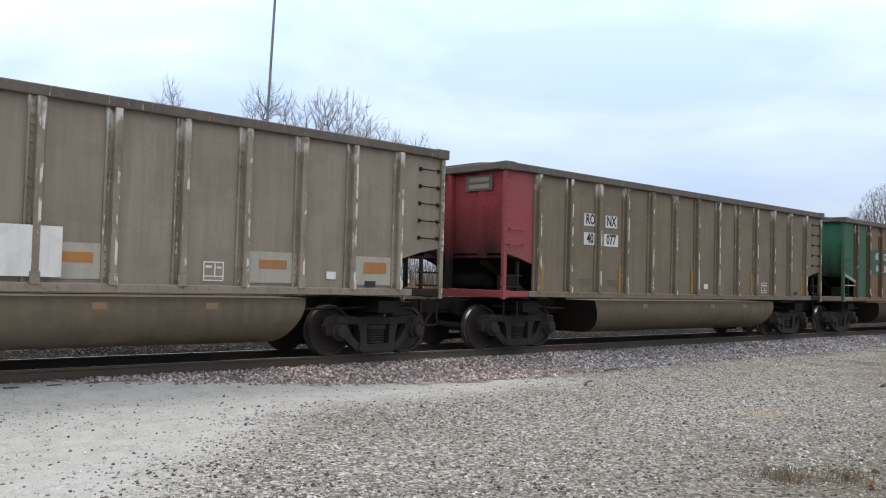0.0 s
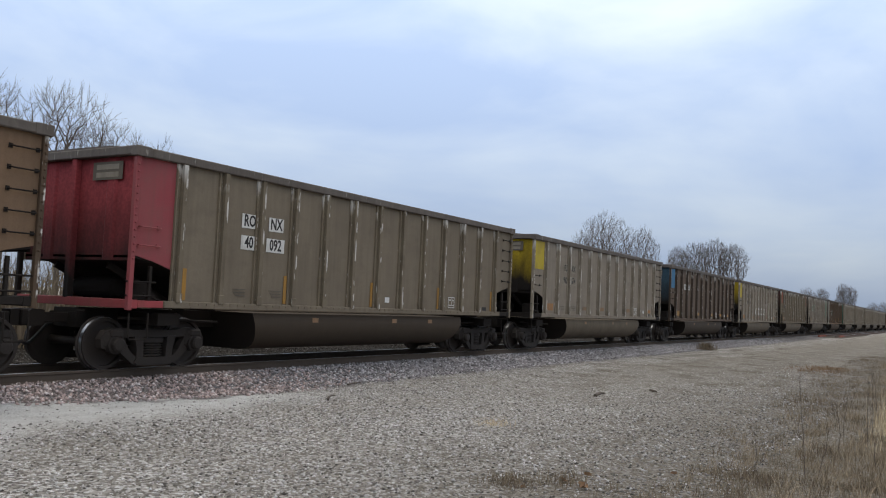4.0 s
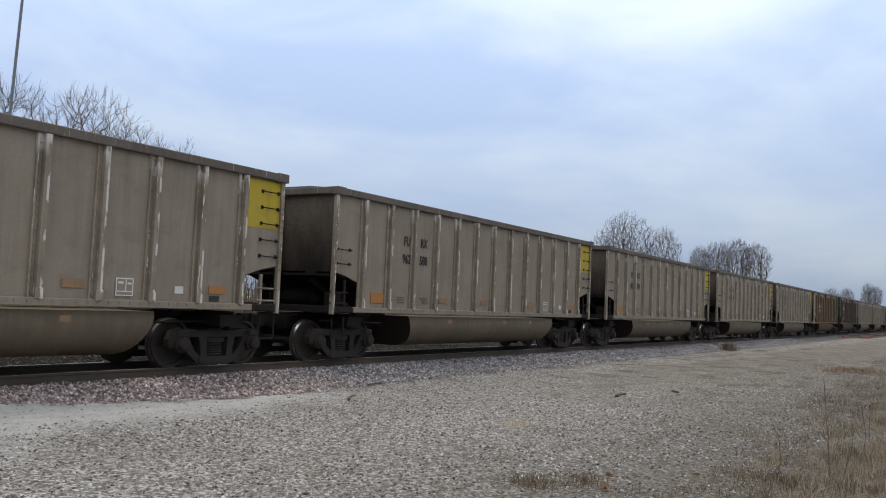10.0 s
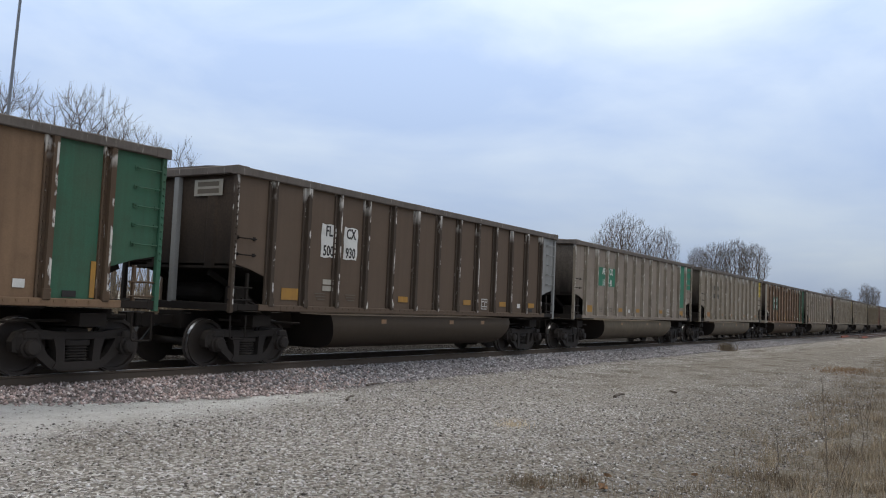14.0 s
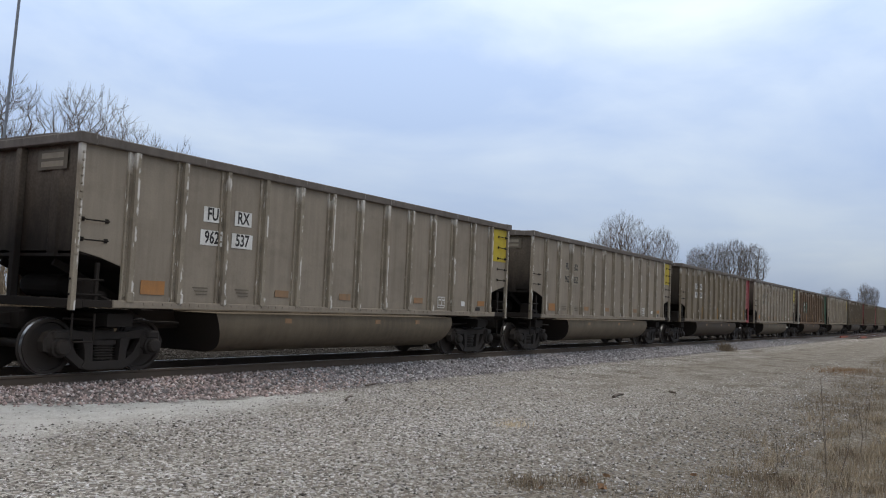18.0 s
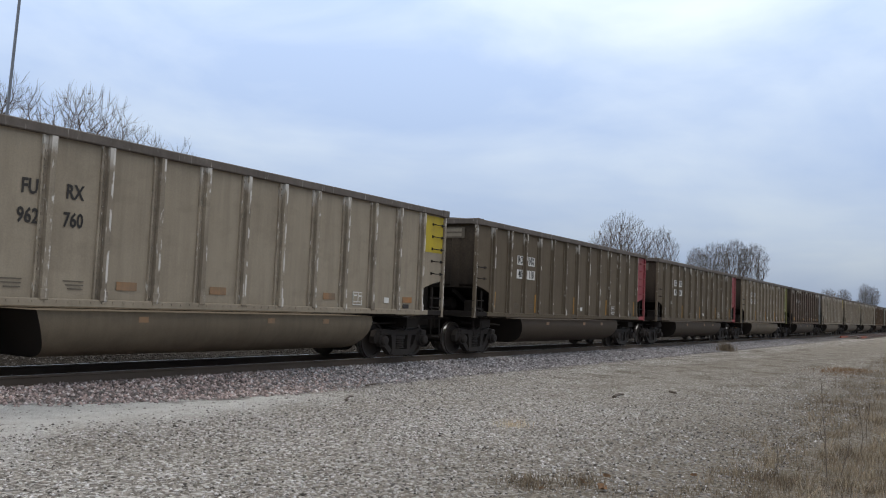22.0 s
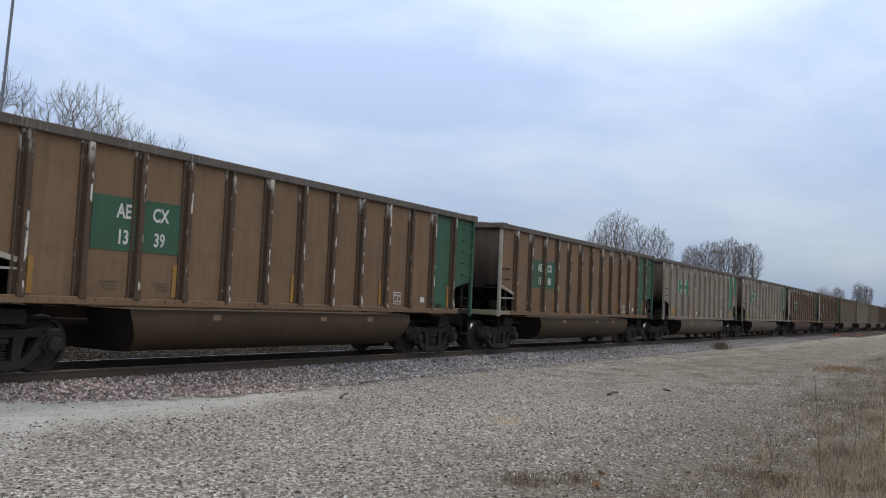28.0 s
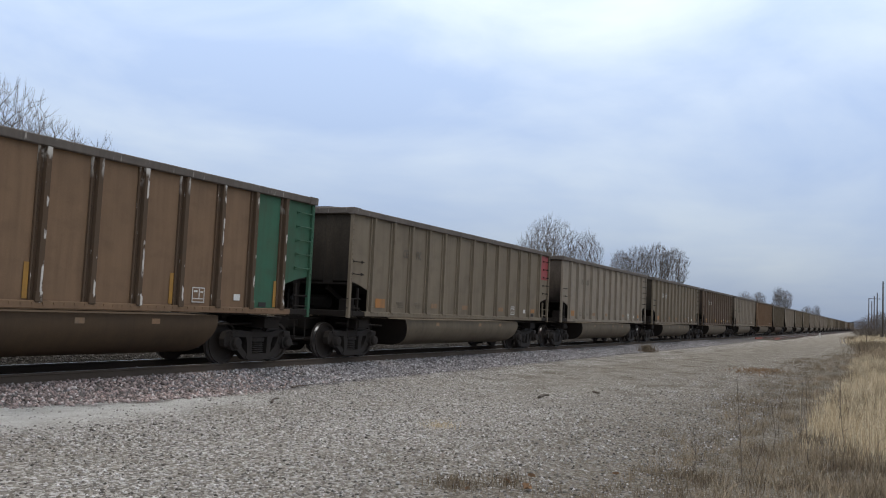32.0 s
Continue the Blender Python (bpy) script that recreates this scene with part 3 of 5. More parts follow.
def rib(bm):
    # hat-section stake with a foot
    o = [(-0.165, 0.0), (-0.16, -0.04), (-0.13, -0.042), (-0.124, -0.01), (-0.056, -0.01), (-0.048, -0.085), (0.048, -0.085), (0.056, -0.012), (0.085, -0.012), (0.09, 0.0)]
    lo = [bm.verts.new((x, y, SILL + 0.09)) for x, y in o]
    hi = [bm.verts.new((x, y, 3.74)) for x, y in o]
    for j in range(len(o) - 1):
        bm.faces.new((lo[j], lo[j + 1], hi[j + 1], hi[j]))
    bm.faces.new(lo)
    bm.faces.new(hi[::-1])
    rounded_box(bm, -0.068, 0.068, -0.1, -0.06, SILL + 0.1, SILL + 0.27, 0.008)
    for i in range(20):
        z = SILL + 0.2 + i * 0.12
        box(bm, -0.112, -0.076, -0.03, -0.0101, z - 0.018, z + 0.018)


def side_rail(bm):
    rounded_box(bm, -HALF, HALF, -0.10, 0.05, 3.725, TOP, 0.014)
    for s in (-1, 1):
        rounded_box(bm, min(s * (HALF + 0.012), s * (HALF - 0.3)), max(s * (HALF + 0.012), s * (HALF - 0.3)), -0.112, 0.058, 3.715, TOP + 0.012, 0.01)


def end_rail(bm):
    rounded_box(bm, -0.09, 0.09, -SIDE - 0.04, SIDE + 0.04, 3.74, TOP + 0.015, 0.014)
    o = [(-1.3, TOP + 0.01), (-0.8, TOP + 0.05), (0.8, TOP + 0.055), (1.3, TOP + 0.01)]
    extrude(bm, o, -0.06, 0.06)


def sill(bm):
    rounded_box(bm, -6.5, 6.5, -0.075, 0.06, SILL, SILL + 0.125, 0.012)
    box(bm, -5.9, 5.9, -0.09, -0.0751, SILL + 0.01, SILL + 0.03)
    for i in range(60):
        x = -5.9 + i * 0.2
        box(bm, x - 0.018, x + 0.018, -0.088, -0.0751, SILL + 0.06, SILL + 0.095)


def far_wall(bm):
    box(bm, -7.24, 7.24, SIDE - 0.02, SIDE, 1.9, 3.74)
    box(bm, -REACH, REACH, SIDE - 0.02, SIDE, SILL + 0.1, 1.9)
    for x in rib_places(13):
        box(bm, x - 0.05, x + 0.05, SIDE, SIDE + 0.07, SILL + 0.1, 3.74)


def end_sheet(bm):
    # upright sheet at the car's end, pressed with two shallow swages; outwards is -x
    o = [(-SIDE + 0.03, 0.0), (-1.0, 0.0), (-0.95, -0.03), (-0.75, -0.03), (-0.7, 0.0), (0.7, 0.0), (0.75, -0.03), (0.95, -0.03), (1.0, 0.0), (SIDE - 0.03, 0.0)]
    lo = [bm.verts.new((x, y, 1.92)) for y, x in o]
    hi = [bm.verts.new((x, y, 3.74)) for y, x in o]
    lo2 = [bm.verts.new((0.03, y, 1.92)) for y in (o[0][0], o[-1][0])]
    hi2 = [bm.verts.new((0.03, y, 3.74)) for y in (o[0][0], o[-1][0])]
    for j in range(len(o) - 1):
        bm.faces.new((lo[j], lo[j + 1], hi[j + 1], hi[j]))
    bm.faces.new((lo2[1], lo2[0], hi2[0], hi2[1]))


def end_post(bm):
    rounded_box(bm, -0.12, 0.0, -0.07, 0.07, SILL + 0.1, 3.74, 0.012)


def slope_sheet(bm):
    """End slope of the hopper: it follows the side's lower edge, then drops to the tub."""
    line = [(0.0, 1.97), (0.48, 1.9), (1.06, 1.7), (1.95, 1.08)]
    w = SIDE - 0.022
    rows = [[bm.verts.new((x, y, z + dz)) for y, dz in ((-w, 0.0), (w, 0.0), (w, 0.04), (-w, 0.04))] for x, z in line]
    for p, q in zip(rows, rows[1:]):
        for j in range(4):
            bm.faces.new((p[j], p[(j + 1) % 4], q[(j + 1) % 4], q[j]))
    bm.faces.new(rows[0][::-1])
    bm.faces.new(rows[-1])
    for y in (-0.75, 0.75):
        beam(bm, (0.1, y, 1.84), (1.85, y, 1.04), 0.06, 0.12)


def end_sill(bm):
    rounded_box(bm, -0.12, 0.10, -SIDE - 0.04, SIDE + 0.04, SILL - 0.02, SILL + 0.13, 0.01)


def side_arm(bm):
    rounded_box(bm, 0.10, 0.85, -0.07, 0.07, SILL, SILL + 0.12, 0.008)


def platform_deck(bm):
    rounded_box(bm, 0.10, 1.0, -1.45, 1.45, SILL + 0.05, SILL + 0.09, 0.006)


def corner_post(bm):
    rounded_box(bm, -0.045, 0.045, -0.06, 0.03, SILL - 0.05, 3.74, 0.008)
    for i in range(14):
        z = 1.95 + i * 0.125
        bmesh.ops.create_icosphere(bm, subdivisions=1, radius=0.026, matrix=Matrix.Translation((0.0, -0.062, z)))


def platform_post(bm):
    rounded_box(bm, -0.03, 0.03, -0.03, 0.03, SILL + 0.1, 1.84, 0.006)


def handhold(bm):
    tube(bm, [(-0.22, 0.0, 0), (-0.22, -0.075, -0.005), (-0.2, -0.085, -0.01), (0.2, -0.085, -0.01), (0.22, -0.075, -0.005), (0.22, 0.0, 0)], 0.013, 5)
    for x in (-0.22, 0.22):
        box(bm, x - 0.03, x + 0.03, -0.014, 0.0, -0.035, 0.035)


def low_rung(bm):
    tube(bm, [(-0.62, 0, 0), (0.0, 0, 0)], 0.018, 5)


def step_iron(bm):
    tube(bm, [(-0.2, 0, 0.0), (-0.2, -0.01, -0.42), (-0.17, -0.01, -0.45), (0.17, -0.01, -0.45), (0.2, -0.01, -0.42), (0.2, 0, 0.0)], 0.017, 5)


TUB_LINE = [(-1.5, 1.06), (-1.53, 0.96), (-1.54, 0.86), (-1.525, 0.76), (-1.49, 0.66), (-1.44, 0.57), (-1.37, 0.485), (-1.28, 0.415), (-1.17, 0.36), (-1.04, 0.32), (-0.9, 0.297), (-0.78, 0.29),
            (0.78, 0.29), (1.04, 0.32), (1.28, 0.415), (1.44, 0.57), (1.525, 0.76), (1.53, 0.96), (1.5, 1.06)]


def belly_mesh():
    """The tub's mesh, whose two end walls take the near-black underframe metal."""
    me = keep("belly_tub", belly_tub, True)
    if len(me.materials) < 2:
        me.materials.append(DARK_STEEL)
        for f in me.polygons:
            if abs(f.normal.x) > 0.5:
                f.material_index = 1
    return me


def belly_tub(bm):
    extrude(bm, TUB_LINE, -4.14, 4.3, lambda y, z: 0.34 * ((1.06 - z) / 0.77) ** 1.6)


def centre_sill(bm):
    box(bm, -7.3, 7.3, -0.32, 0.32, 0.72, 1.06)
    for s in (-1, 1):
        box(bm, s * 6.17 - 0.25, s * 6.17 + 0.25, -1.4, 1.4, 0.8, 1.02)
        tube(bm, [(s * 4.6, -1.0, 0.85), (s * 7.0, -1.05, 0.92)], 0.025, 5)


def coupler(bm):
    # shank and knuckle, pointing to -x
    rounded_box(bm, -0.5, 0.2, -0.09, 0.09, -0.09, 0.09, 0.015)
    plate(bm, [(-0.5, -0.13), (-0.72, -0.15), (-0.8, -0.1), (-0.8, 0.1), (-0.72, 0.15), (-0.5, 0.13)], -0.16, 0.1)
    rounded_box(bm, -0.79, -0.66, -0.1, 0.16, -0.14, 0.14, 0.02)
    beam(bm, (-0.3, -0.02, 0.1), (-0.3, -0.95, 0.16), 0.03, 0.03)


def air_hose(bm):
    pts = [(0.1, 0.32, -0.05), (-0.12, 0.34, -0.12), (-0.3, 0.32, -0.3), (-0.5, 0.22, -0.42), (-0.68, 0.08, -0.43), (-0.78, 0.0, -0.38)]
    tube(bm, pts, 0.028, 6)


def reservoir(bm):
    sub = bmesh.new()
    lathe(sub, [(0.05, -0.62), (0.16, -0.6), (0.2, -0.52), (0.2, 0.52), (0.16, 0.6), (0.05, 0.62)], 14)
    add(bm, sub)
    box(bm, -0.05, 0.05, -0.4, -0.3, -0.36, -0.15)
    box(bm, -0.05, 0.05, 0.3, 0.4, -0.36, -0.15)


def brake_box(bm):
    rounded_box(bm, -0.14, 0.14, -0.16, 0.16, -0.16, 0.2, 0.03)
    tube(bm, [(0.0, -0.16, 0.0), (0.25, -0.3, -0.12), (0.5, -0.3, -0.25)], 0.025, 5)
    sub = bmesh.new()
    lathe(sub, [(0.13, -0.05), (0.13, 0.05)], 12)
    add(bm, sub, Matrix.Translation((0.2, -0.1, -0.1)))


AXLES = (-0.89, 0.89)


def side_frame(bm):
    """Cast frame in (x, z) about the truck centre: deep top beam, two raking legs, oval windows left open."""
    y0, y1 = -0.07, 0.08
    plate(bm, [(-1.14, 0.40), (-1.16, 0.55), (-1.08, 0.69), (-0.9, 0.745), (-0.62, 0.73), (-0.42, 0.70), (0.42, 0.70), (0.62, 0.73), (0.9, 0.745), (1.08, 0.69), (1.16, 0.55), (1.14, 0.40),
               (1.02, 0.37), (0.93, 0.5), (0.72, 0.585), (0.42, 0.575), (-0.42, 0.575), (-0.72, 0.585), (-0.93, 0.5), (-1.02, 0.37)], y0, y1)
    plate(bm, [(-0.36, 0.075), (0.36, 0.075), (0.45, 0.13), (0.40, 0.215), (-0.40, 0.215), (-0.45, 0.13)], y0 - 0.02, y1 + 0.02)
    for s in (-1, 1):
        plate(bm, [(s * 0.97, 0.49), (s * 0.86, 0.6), (s * 0.7, 0.6), (s * 0.55, 0.34), (s * 0.38, 0.2), (s * 0.36, 0.08), (s * 0.47, 0.1)], y0, y1)
        plate(bm, [(s * 0.25, 0.21), (s * 0.4, 0.21), (s * 0.41, 0.4), (s * 0.47, 0.6), (s * 0.27, 0.6)], y0 - 0.015, y1 + 0.01)
        rounded_box(bm, s * 0.89 - 0.2, s * 0.89 + 0.2, -0.13, 0.1, 0.37, 0.69, 0.06)
        rounded_box(bm, s * 0.89 - 0.13, s * 0.89 + 0.13, -0.17, -0.1, 0.58, 0.72, 0.03)


def spring_nest(bm):
    # ribbed like a row of coils, in one piece with its seat
    line = [(0.06, 0.235)]
    for j in range(5):
        line += [(0.085, 0.245 + j * 0.046), (0.06, 0.268 + j * 0.046)]
    line += [(0.09, 0.48), (0.09, 0.56), (0.02, 0.56)]
    n = 16
    rings = [[bm.verts.new((2.7 * r * math.cos(2 * math.pi * j / n), r * math.sin(2 * math.pi * j / n), z)) for j in range(n)] for r, z in line]
    for a, b in zip(rings, rings[1:]):
        for j in range(n):
            bm.faces.new((a[j], a[(j + 1) % n], b[(j + 1) % n], b[j]))
    bm.faces.new(rings[0])
    bm.faces.new(rings[-1])


def bolster(bm):
    rounded_box(bm, -0.2, 0.2, -1.02, 1.02, 0.47, 0.76, 0.03)
    for s in (-1, 1):
        beam(bm, (s * 0.36, -0.9, 0.36), (s * 0.36, 0.9, 0.36), 0.1, 0.1)


def bearing_cap(bm):
    lathe(bm, [(0.04, -0.2), (0.1, -0.19), (0.125, -0.16), (0.13, -0.1), (0.165, -0.09), (0.165, 0.06)], 16)


WHEEL_LINE = [(0.085, -0.87), (0.10, -0.86), (0.12, -0.82), (0.30, -0.765), (0.385, -0.775), (0.395, -0.83), (0.452, -0.83), (0.457, -0.815), (0.459, -0.72), (0.466, -0.71), (0.487, -0.70), (0.484, -0.68), (0.45, -0.675),
              (0.385, -0.70), (0.30, -0.735), (0.12, -0.71), (0.09, -0.69)]


def wheel(bm):
    lathe(bm, WHEEL_LINE, 28)


def wheel_far(bm):
    lathe(bm, [(r, -y) for r, y in WHEEL_LINE], 16)


def axle(bm):
    lathe(bm, [(0.06, -1.0), (0.075, -0.9), (0.085, -0.75), (0.075, -0.3), (0.075, 0.3), (0.085, 0.75), (0.075, 0.9), (0.06, 1.0)], 10)


def tread(bm):
    # the polished band that runs on the rail
    n, line = 32, ((0.440, -0.8), (0.4605, -0.8), (0.462, -0.735), (0.440, -0.735))
    rings = [[bm.verts.new((r * math.cos(2 * math.pi * j / n), y, r * math.sin(2 * math.pi * j / n))) for j in range(n)] for r, y in line]
    for i in range(4):
        a, b = rings[i], rings[(i + 1) % 4]
        for j in range(n):
            bm.faces.new((a[j], b[j], b[(j + 1) % n], a[(j + 1) % n]))


SPINNERS = {0: [], 1: []}


def truck(car, sign, rusty=()):
    t = piece("truck", keep("bolster", bolster), TRUCK, car, pose(sign * 6.17, 0, 0), "rust-dusted four-wheel freight truck")
    piece("side_frame", keep("side_frame", side_frame), TRUCK, t, pose(0, -1.0, 0))
    piece("side_frame", keep("side_frame", side_frame), TRUCK, t, pose(0, 1.0, 0))
    piece("spring_nest", keep("spring_nest", spring_nest), TRUCK, t, pose(0, -1.0, 0))
    for i, x in enumerate(AXLES):
        piece("bearing_cap", keep("bearing_cap", bearing_cap), TRUCK, t, pose(x, -1.06, 0.457))
        for nm, key, mk in (("wheel", "wheel", wheel), ("wheel", "wheel_far", wheel_far), ("axle", "axle", axle)):
            w = piece(nm, keep(key, mk, True), RUSTY_WHEEL if key == "wheel" and i in rusty else WHEEL, t, pose(x, 0, 0.457))
            if nm == "wheel":
                SPINNERS[i].append(w)
        piece("wheel_tread", keep("tread", tread, True), TREAD, t, pose(x, 0, 0.457), "bright polished tread")
    return t


# Lettering, with the built-in font
LETTERS = {}


def letters(text, size):
    key = (text, size)
    if key not in LETTERS:
        cu = bpy.data.curves.new("lettering", "FONT")
        cu.body, cu.size, cu.extrude = text, size, 0.002
        cu.align_x, cu.align_y, cu.resolution_u = "CENTER", "CENTER", 2
        cu.offset = size * 0.022
        ob = bpy.data.objects.new("lettering", cu)
        scene.collection.objects.link(ob)
        me = bpy.data.meshes.new_from_object(ob.evaluated_get(bpy.context.evaluated_depsgraph_get()))
        bpy.data.objects.remove(ob)
        bpy.data.curves.remove(cu)
        me.materials.clear()
        me.materials.append(None)
        LETTERS[key] = me
    return LETTERS[key]


def slab_mesh(w, h, t=0.005):
    def make(bm):
        box(bm, -w / 2, w / 2, -t, 0.0, -h / 2, h / 2)
    return keep("slab_%.3f_%.3f_%.3f" % (w, h, t), make)


FACE = -SIDE - 0.016   # the near side's face, in the car's space


def slab(car, name, paint, x, z, w, h, label="", lift=0.0, y=None):
    return piece(name, slab_mesh(w, h), PATCH[paint], car, pose(x, (FACE if y is None else y) - lift, z), label)


def word(car, text, paint, x, z, size, lift=0.007):
    return piece("lettering", letters(text, size), PATCH[paint], car, pose(x, FACE - lift, z, 90, 0, 0) @ Matrix.Diagonal((0.74, 1, 1, 1)), "painted letters and figures")


def load_sign(car, x, field, z=1.46):
    """Small white-framed table of figures too small to read."""
    b = slab(car, "service_stencil", "white", x, z, 0.34, 0.3, "white-framed service stencil", 0.0)
    piece("dark_field", slab_mesh(0.3, 0.26), field, b, pose(0, -0.003, 0))
    for dx, dz, w, h in ((0.02, 0.03, 0.018, 0.19), (0.0, -0.075, 0.29, 0.018), (-0.08, 0.07, 0.1, 0.035), (0.09, 0.06, 0.08, 0.03)):
        piece("stencil_bar", slab_mesh(w, h), PATCH["white"], b, pose(dx, -0.006, dz))
    return b

# Which car is which, in running order. Body, belly, front paint, rear paint, livery, figures.
# Paint: colour and how it lies: "full" the whole end bay, "wide" one bay more, "top" an upper square.
CARS = {
    1: ("tan", "tan", None, None, "patched", None), 2: ("olive", "tan", ("pink", "full"), None, "plates", ("RO", "NX", "40", "077")),
    3: ("brown", "brown", ("dull_green", "wide"), None, "green", ("AE", "CX", "14", "30")), 4: ("olive", "tan", ("pink", "full"), None, "plates", ("RO", "NX", "40", "103")),
    5: ("olive", "tan", ("red", "top"), None, "ghost", ("CE", "FX", "61", "525")), 6: ("brown", "brown", ("dull_green", "full"), None, "green", ("AE", "CX", "12", "14")),
    7: ("olive", "dark", ("pink", "full"), None, "plates", ("RO", "NX", "40", "092")), 8: ("tan", "tan", ("yellow", "top"), None, "cream", ("FU", "RX", "962", "674")),
    9: ("dark", "dark", ("blue", "top"), None, "plate", ("FL", "CX", "", "")), 10: ("tan", "tan", ("yellow", "top"), None, "chalk", ("FU", "RX", "962", "701")),
    11: ("olive", "tan", ("rust_red", "top"), ("rust_red", "top"), "early", ("BN", "SF", "699", "141")), 12: ("grey", "tan", None, ("green", "wide"), "green", ("AE", "CX", "16", "03")),
    13: ("brown", "brown", None, ("dull_green", "wide"), "green", ("AE", "CX", "13", "93")), 14: ("tan", "tan", None, ("yellow", "top"), "black", ("FU", "RX", "962", "597")),
    15: ("tan", "tan", None, ("yellow", "top"), "black", ("FU", "RX", "962", "588")), 16: ("tan", "tan", None, ("yellow", "top"), "black", ("FU", "RX", "962", "770")),
    17: ("tan", "tan", None, ("yellow", "top"), "black", ("FU", "RX", "962", "528")), 18: ("tan", "tan", None, ("yellow", "top"), "black", ("FU", "RX", "962", "745")),
    19: ("brown", "brown", None, ("dull_green", "wide"), "green", ("AE", "CX", "10", "56")), 20: ("dark", "dark", None, ("grey", "full"), "plates_low", ("FL", "CX", "500", "930")),
    21: ("grey", "tan", None, ("green", "wide"), "green", ("AE", "CX", "16", "41")), 22: ("tan", "tan", None, ("yellow", "top"), "black", ("FU", "RX", "962", "418")),
    23: ("brown", "brown", None, ("dull_green", "wide"), "green", ("AE", "CX", "12", "38")), 24: ("grey", "tan", None, ("red", "top"), "black", ("ND", "YX", "966", "380")),
    25: ("tan", "tan", None, ("yellow", "top"), "plates_low", ("FU", "RX", "962", "537")), 26: ("tan", "tan", None, ("yellow", "top"), "cream", ("FU", "RX", "962", "652")),
    27: ("olive", "dark", None, ("pink", "full"), "plates", ("RO", "NX", "40", "030")), 28: ("tan", "tan", None, ("yellow", "top"), "cream", ("FU", "RX", "962", "838")),
    29: ("brown", "brown", None, ("dull_green", "wide"), "green", ("AE", "CX", "13", "86")), 30: ("sand", "tan", None, ("yellow", "top"), "black", ("FU", "RX", "962", "760")),
    31: ("umber", "dark", None, ("pink", "full"), "plates", ("RO", "NX", "40", "118")), 32: ("umber", "dark", None, ("pink", "full"), "plates", ("RO", "NX", "40", "081")),
    33: ("olive", "tan", None, ("olive_yellow", "full"), "plates", ("RO", "NX", "42", "332")), 34: ("dark", "dark", None, ("grey", "full"), "plate", ("FL", "CX", "", "")),
    35: ("tan", "tan", None, ("yellow", "top"), "black", ("FU", "RX", "962", "360")), 36: ("tan", "tan", None, ("yellow", "top"), "black", ("FU", "RX", "962", "522")),
    37: ("tan", "tan", None, ("yellow", "top"), "black", ("FU", "RX", "962", "611")), 38: ("brown", "brown", None, ("dull_green", "wide"), "green", ("AE", "CX", "13", "39")),
    39: ("brown", "brown", None, ("dull_green", "wide"), "green", ("AE", "CX", "11", "88")), 40: ("grey", "tan", None, ("green", "wide"), "green", ("AE", "CX", "16", "25")),
    41: ("grey", "tan", None, ("green", "wide"), "green", ("AE", "CX", "16", "17")), 42: ("brown", "brown", None, ("dull_green", "wide"), "green", ("AE", "CX", "12", "52")),
    43: ("brown", "brown", None, ("dull_green", "wide"), "graffiti", ("AE", "CX", "12", "61")), 44: ("olive", "tan", None, ("red", "top"), "ghost", ("CE", "FX", "", "")),
    45: ("tan", "tan", None, None, "ghost", ("FU", "RX", "", "")), 46: ("olive", "tan", None, None, "plate", ("FL", "CX", "", "")),
    47: ("dark", "tan", None, None, "plate", ("FL", "CX", "", "")), 48: ("tan", "tan", None, None, "black", ("FU", "RX", "962", "733")), 49: ("brown", "tan", None, None, "ghost", ("AE", "CX", "", "")),
}
BODY_WORDS = {"russet": "dull russet", "sand": "pale dusty", "umber": "dark olive brown", "tan": "dusty tan", "grey": "dusty grey", "brown": "rusty brown", "dark": "dark brown", "olive": "olive grey"}
LIVERY_WORDS = {"patched": "rubbed-out lettering patches", "early": "black serif letters", "plates": "white lettering plates", "plates_low": "small white lettering plates", "plate": "a white lettering plate",
                "green": "a green lettering panel", "black": "black letters", "chalk": "chalked letters", "ghost": "faint letters",
                "cream": "cream lettering patches", "graffiti": "a white spray-painted figure"}
RIBS = 13
RX = rib_places(RIBS)
BAY = 2 * REACH / (RIBS - 1)


def bay(i):
    return -REACH + (i + 0.5) * BAY


def slanted_brace(bm):
    beam(bm, (-7.2, -0.01, 2.0), (-6.25, -0.01, 1.76), 0.05, 0.08)
    beam(bm, (-7.2, -0.02, 1.63), (-6.25, -0.02, 1.63), 0.04, 0.035)


def brushed_patch(bm):
    """A patch of paint brushed on by eye, with a wavering edge."""
    edge = [(-0.25, -0.36), (-0.1, -0.38), (0.06, -0.355), (0.22, -0.37), (0.255, -0.2), (0.235, 0.02), (0.26, 0.2), (0.225, 0.34), (0.05, 0.365), (-0.12, 0.345), (-0.23, 0.37), (-0.26, 0.1), (-0.235, -0.15)]
    plate(bm, edge, -0.004, 0.0)


def print_rows(bm):
    for j in range(3):
        box(bm, 0.02 * j - 0.18 + 0.025 * j, 0.02 * j + 0.18 - 0.025 * j, -0.005, 0.0, -0.01 - 0.06 * j, 0.01 - 0.06 * j)


def end_board(bm):
    box(bm, -0.006, 0.0, -0.4, 0.4, -0.16, 0.16)


def board_bar(bm):
    box(bm, -0.004, 0.0, -0.3, 0.3, -0.045, 0.045)


